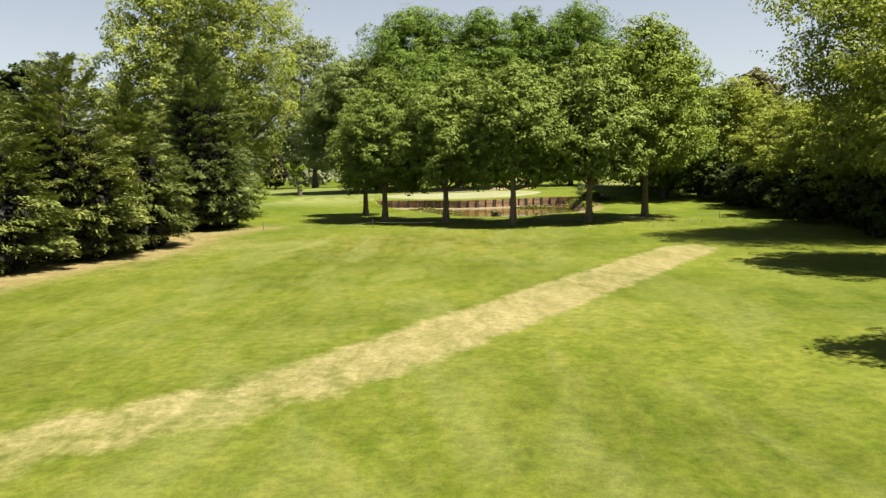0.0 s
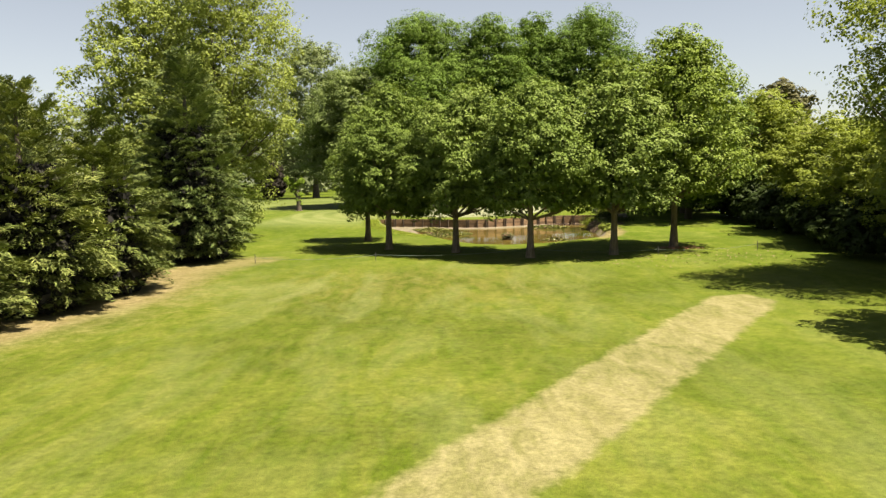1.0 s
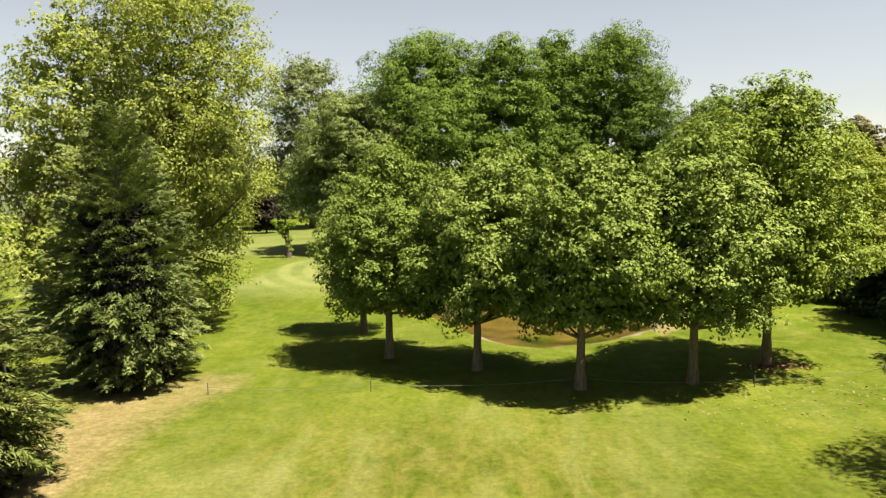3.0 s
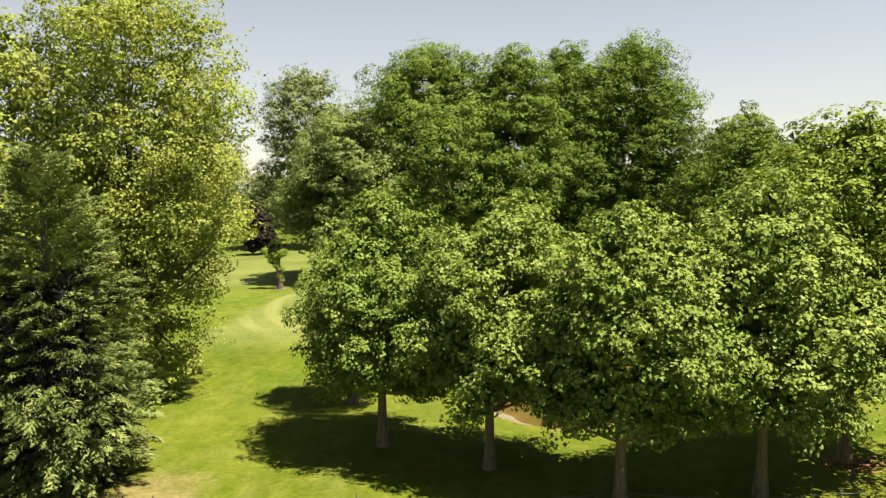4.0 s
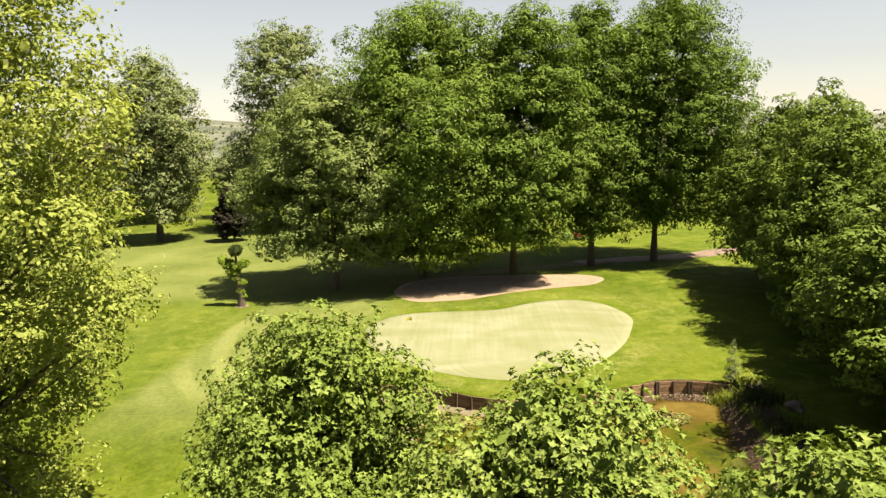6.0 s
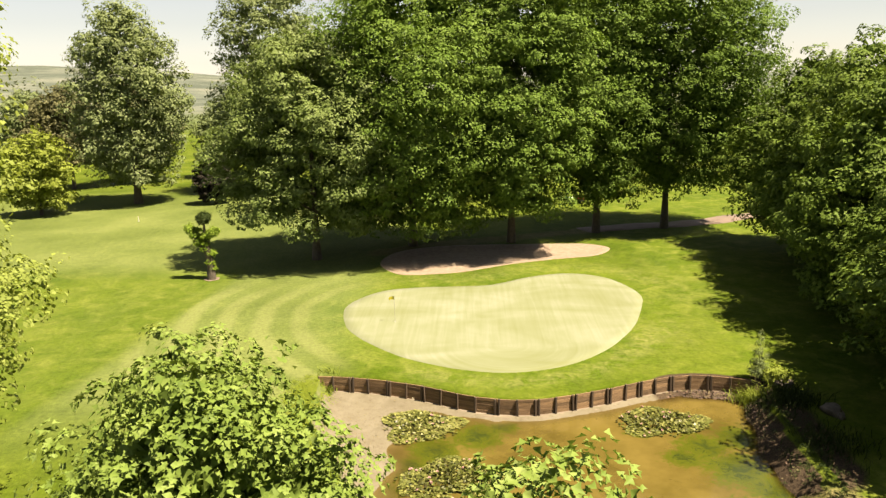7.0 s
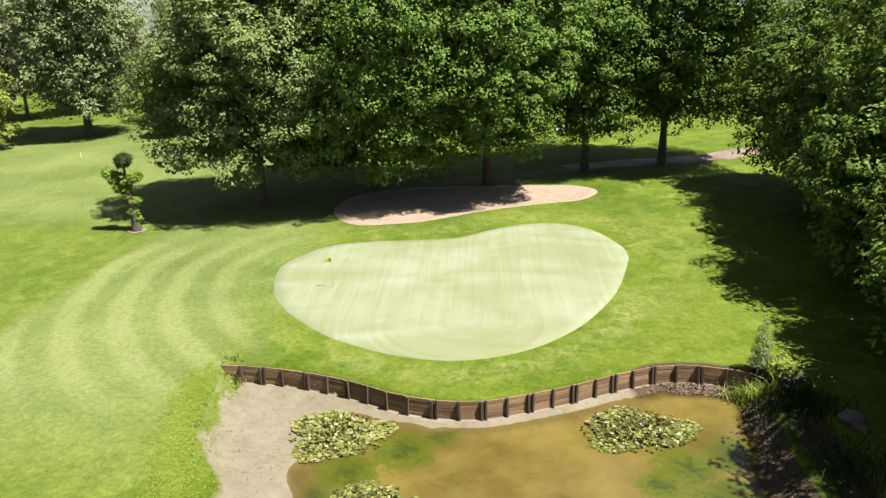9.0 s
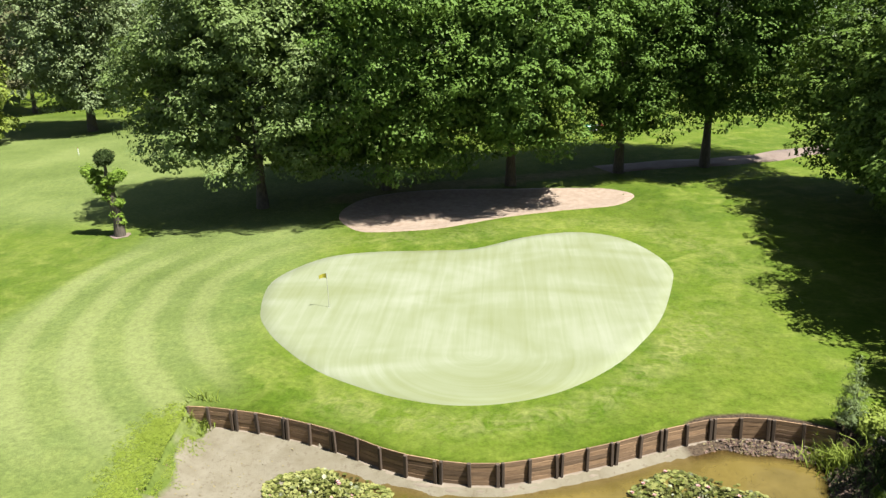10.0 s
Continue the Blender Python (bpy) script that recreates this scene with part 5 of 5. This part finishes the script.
upright_shrub()
reeds(17.0, 34.3, 0.42, 220, 1.0, 1, "clump of green reeds at the pond edge", WILLOW_LEAF)
reeds(16.2, 34.6, 0.3, 60, 0.6, 2, "thin reeds at the pond edge", WILLOW_LEAF)
# The next two take the dark hedge leaf, which paints the bank's shade.
reeds(18.3, 32.2, 0.8, 520, 0.8, 3, "near-black rough grass, the bank's shade put into its colour", HEDGE_LEAF)
reeds(18.4, 27.0, 1.0, 420, 0.6, 4, "near-black rough grass, the bank's shade put into its colour", HEDGE_LEAF)
reeds(-9.3, 36.1, 0.35, 120, 0.5, 5, "tuft of long grass at the wall end", WILLOW_LEAF)


def stone(x, y, sx, sy, sz, seed):
    bm = bmesh.new()
    bmesh.ops.create_icosphere(bm, subdivisions=3, radius=1.0)
    for v in bm.verts:
        k = 1 + 0.42 * noise.noise(v.co * 1.1 + Vector((seed, 0, 0))) + 0.1 * noise.noise(v.co * 3.5 + Vector((0, seed, 0)))
        v.co = Vector((v.co.x * sx, v.co.y * sy, max(v.co.z, -0.6) * sz)) * k
    ob = new("boulder", bm_mesh("boulder", bm, STONE, False))
    ob.matrix_world = pose(x, y, max(ground_z(x, y), WATER_Z - 0.2) + sz * 0.35, 0, 0, seed * 50)
    tagged(ob, "rough grey-brown boulder on the shaded pond bank", "boulder", "boulders on the bank")


for i, (x, y, a, b, c) in enumerate([(18.9, 34.6, 0.85, 0.6, 0.42), (20.0, 30.4, 0.8, 0.55, 0.4)]):
    stone(x, y, a, b, c, i + 1)
bank_shrub = broadleaf("bank_shrub", 15.6, 18.4, 0.9, 0.9, 0.0, 1600, 0.12, WILLOW_LEAF, "low green shrub on the bare pond bank", 87, category="shrub", profile="dome", blobs=14, girth=0.03, limbs=4, tuft=0.2)


def scattered(name, n, xr, yr, size, mat, seed, label, category, lift=0.03):
    rng = np.random.default_rng(seed)
    px = xr[0] + (xr[1] - xr[0]) * rng.beta(2, 2, n)
    py = yr[0] + (yr[1] - yr[0]) * rng.beta(2, 2, n)
    at = np.stack([px, py, land(px, py) + lift], axis=1)
    me = leaves(name, at, np.array((0, 0, 1.0)) + rng.normal(size=(n, 3)) * 0.3, size * rng.uniform(0.6, 1.3, n), mat, rng)
    tagged(new(name, me), label, category, kind="stuff")


scattered("fallen_leaves", 260, (7, 26), (-12, 0), 0.16, STRAWY, 1, "pale fallen leaves scattered on the grass", "leaves")
scattered("fallen_leaves", 220, (16, 20), (-1.3, 1.2), 0.2, RUSTY, 2, "rust-brown fallen leaves round a trunk", "leaves", 0.05)


def litter_along(line, n, spread, size, mat, seed):
    rng = np.random.default_rng(seed)
    p = np.array(line)
    seg = rng.integers(0, len(p) - 1, n)
    at = p[seg] + (p[seg + 1] - p[seg]) * rng.random(n)[:, None] + rng.normal(size=(n, 2)) * spread
    z = land(at[:, 0], at[:, 1])
    low = (z > WATER_Z - 0.02) & (z < -0.12)
    at, z = at[low], z[low]
    me = leaves("shore_litter", np.column_stack([at, z + 0.02]), np.array((0, 0, 1.0)) + rng.normal(size=(len(at), 3)) * 0.35, size * rng.uniform(0.5, 1.4, len(at)), mat, rng)
    tagged(new("shore_litter", me), "brown leaf litter on the pond shore", "leaves", kind="stuff")


BANK_LINE = [(13.0, 35.6), (15.6, 34.9), (16.8, 33.0), (16.9, 29.5), (16.8, 24.5)]
litter_along(BANK_LINE, 2600, 0.55, 0.12, DULL, 3)
litter_along(BANK_LINE, 1500, 0.6, 0.11, STRAWY, 6)
litter_along(BANK_LINE, 1200, 0.5, 0.13, flat_material("dark_leaf", (0.036, 0.022, 0.016), 0.8), 7)
scattered("shore_litter", 200, (-10, -4), (26, 35.5), 0.10, STRAWY, 4, "bits of debris on the dried mud", "debris", 0.02)


# ---- utility vehicle far behind the trees ----
def mower():
    ob = empty("utility_vehicle", 15.2, 103.5, ground_z(15.2, 103.5), 8)
    green = flat_material("green_paint", (0.014, 0.115, 0.036), 0.35)
    red = flat_material("red_paint", (0.324, 0.036, 0.022), 0.4)
    black = flat_material("tyre_rubber", (0.014, 0.014, 0.014), 0.8)
    part("bonnet", beveled_box("bonnet", (1.1, 1.1, 0.55), green, 0.1, (-0.85, 0, 0.75)), ob)
    part("chassis", beveled_box("chassis", (2.6, 1.0, 0.2), METAL, 0.03, (0, 0, 0.45)), ob)
    part("bed", beveled_box("bed", (1.1, 1.2, 0.45), red, 0.05, (0.95, 0, 0.8)), ob, "red load bed")
    part("seat", beveled_box("seat", (0.5, 0.9, 0.5), black, 0.08, (0.05, 0, 0.85)), ob)
    part("roll_bar", tubes("roll_bar", [([(0.3, -0.5, 0.6), (0.3, -0.5, 1.7), (0.3, 0.5, 1.7), (0.3, 0.5, 0.6)], [0.03] * 4, 6)], METAL), ob)
    for x in (-0.85, 0.9):
        for y in (-0.55, 0.55):
            w = part("wheel", tubes("wheel", [([(x, y - 0.13, 0.3), (x, y - 0.1, 0.3), (x, y + 0.1, 0.3), (x, y + 0.13, 0.3)], [0.2, 0.3, 0.3, 0.2], 16)], black), ob)
    tagged(ob, "green utility vehicle with a red bed parked behind trees", "vehicle")


mower()


def bank_grass(line, n, spread, tall, seed, leaf):
    """Rough uncut grass and weeds along a bank."""
    rng = np.random.default_rng(seed)
    p = np.array(line)
    tufts = n // 9
    seg = rng.integers(0, len(p) - 1, tufts)
    root = p[seg] + (p[seg + 1] - p[seg]) * rng.random(tufts)[:, None] + rng.normal(size=(tufts, 2)) * spread
    high = tall * rng.uniform(0.3, 1.3, tufts)
    own = rng.integers(0, tufts, n)
    at = root[own] + rng.normal(size=(n, 2)) * 0.10
    base = np.column_stack([at, land(at[:, 0], at[:, 1]) + high[own] * rng.random(n)])
    way = rng.normal(size=(n, 3))
    way[:, 2] = 0.3 * np.abs(way[:, 2])
    me = leaves("rough_grass", base, np.array((0, 0, 1.0)) + rng.normal(size=(n, 3)) * 0.16, rng.uniform(0.08, 0.2, n), leaf, rng, "spray", way)
    tagged(new("rough_grass", me), "uncut rough grass along the pond bank", "grass", kind="stuff")


bank_grass([(-3.4, 15.0), (-6.2, 20.5), (-8.4, 25.0), (-9.8, 29.0), (-10.3, 33.0), (-10.2, 35.4)], 24000, 0.6, 0.03, 1, ROUGH_LEAF)
# Grass here is darkened by its leaf colour, in place of the bank's shade.
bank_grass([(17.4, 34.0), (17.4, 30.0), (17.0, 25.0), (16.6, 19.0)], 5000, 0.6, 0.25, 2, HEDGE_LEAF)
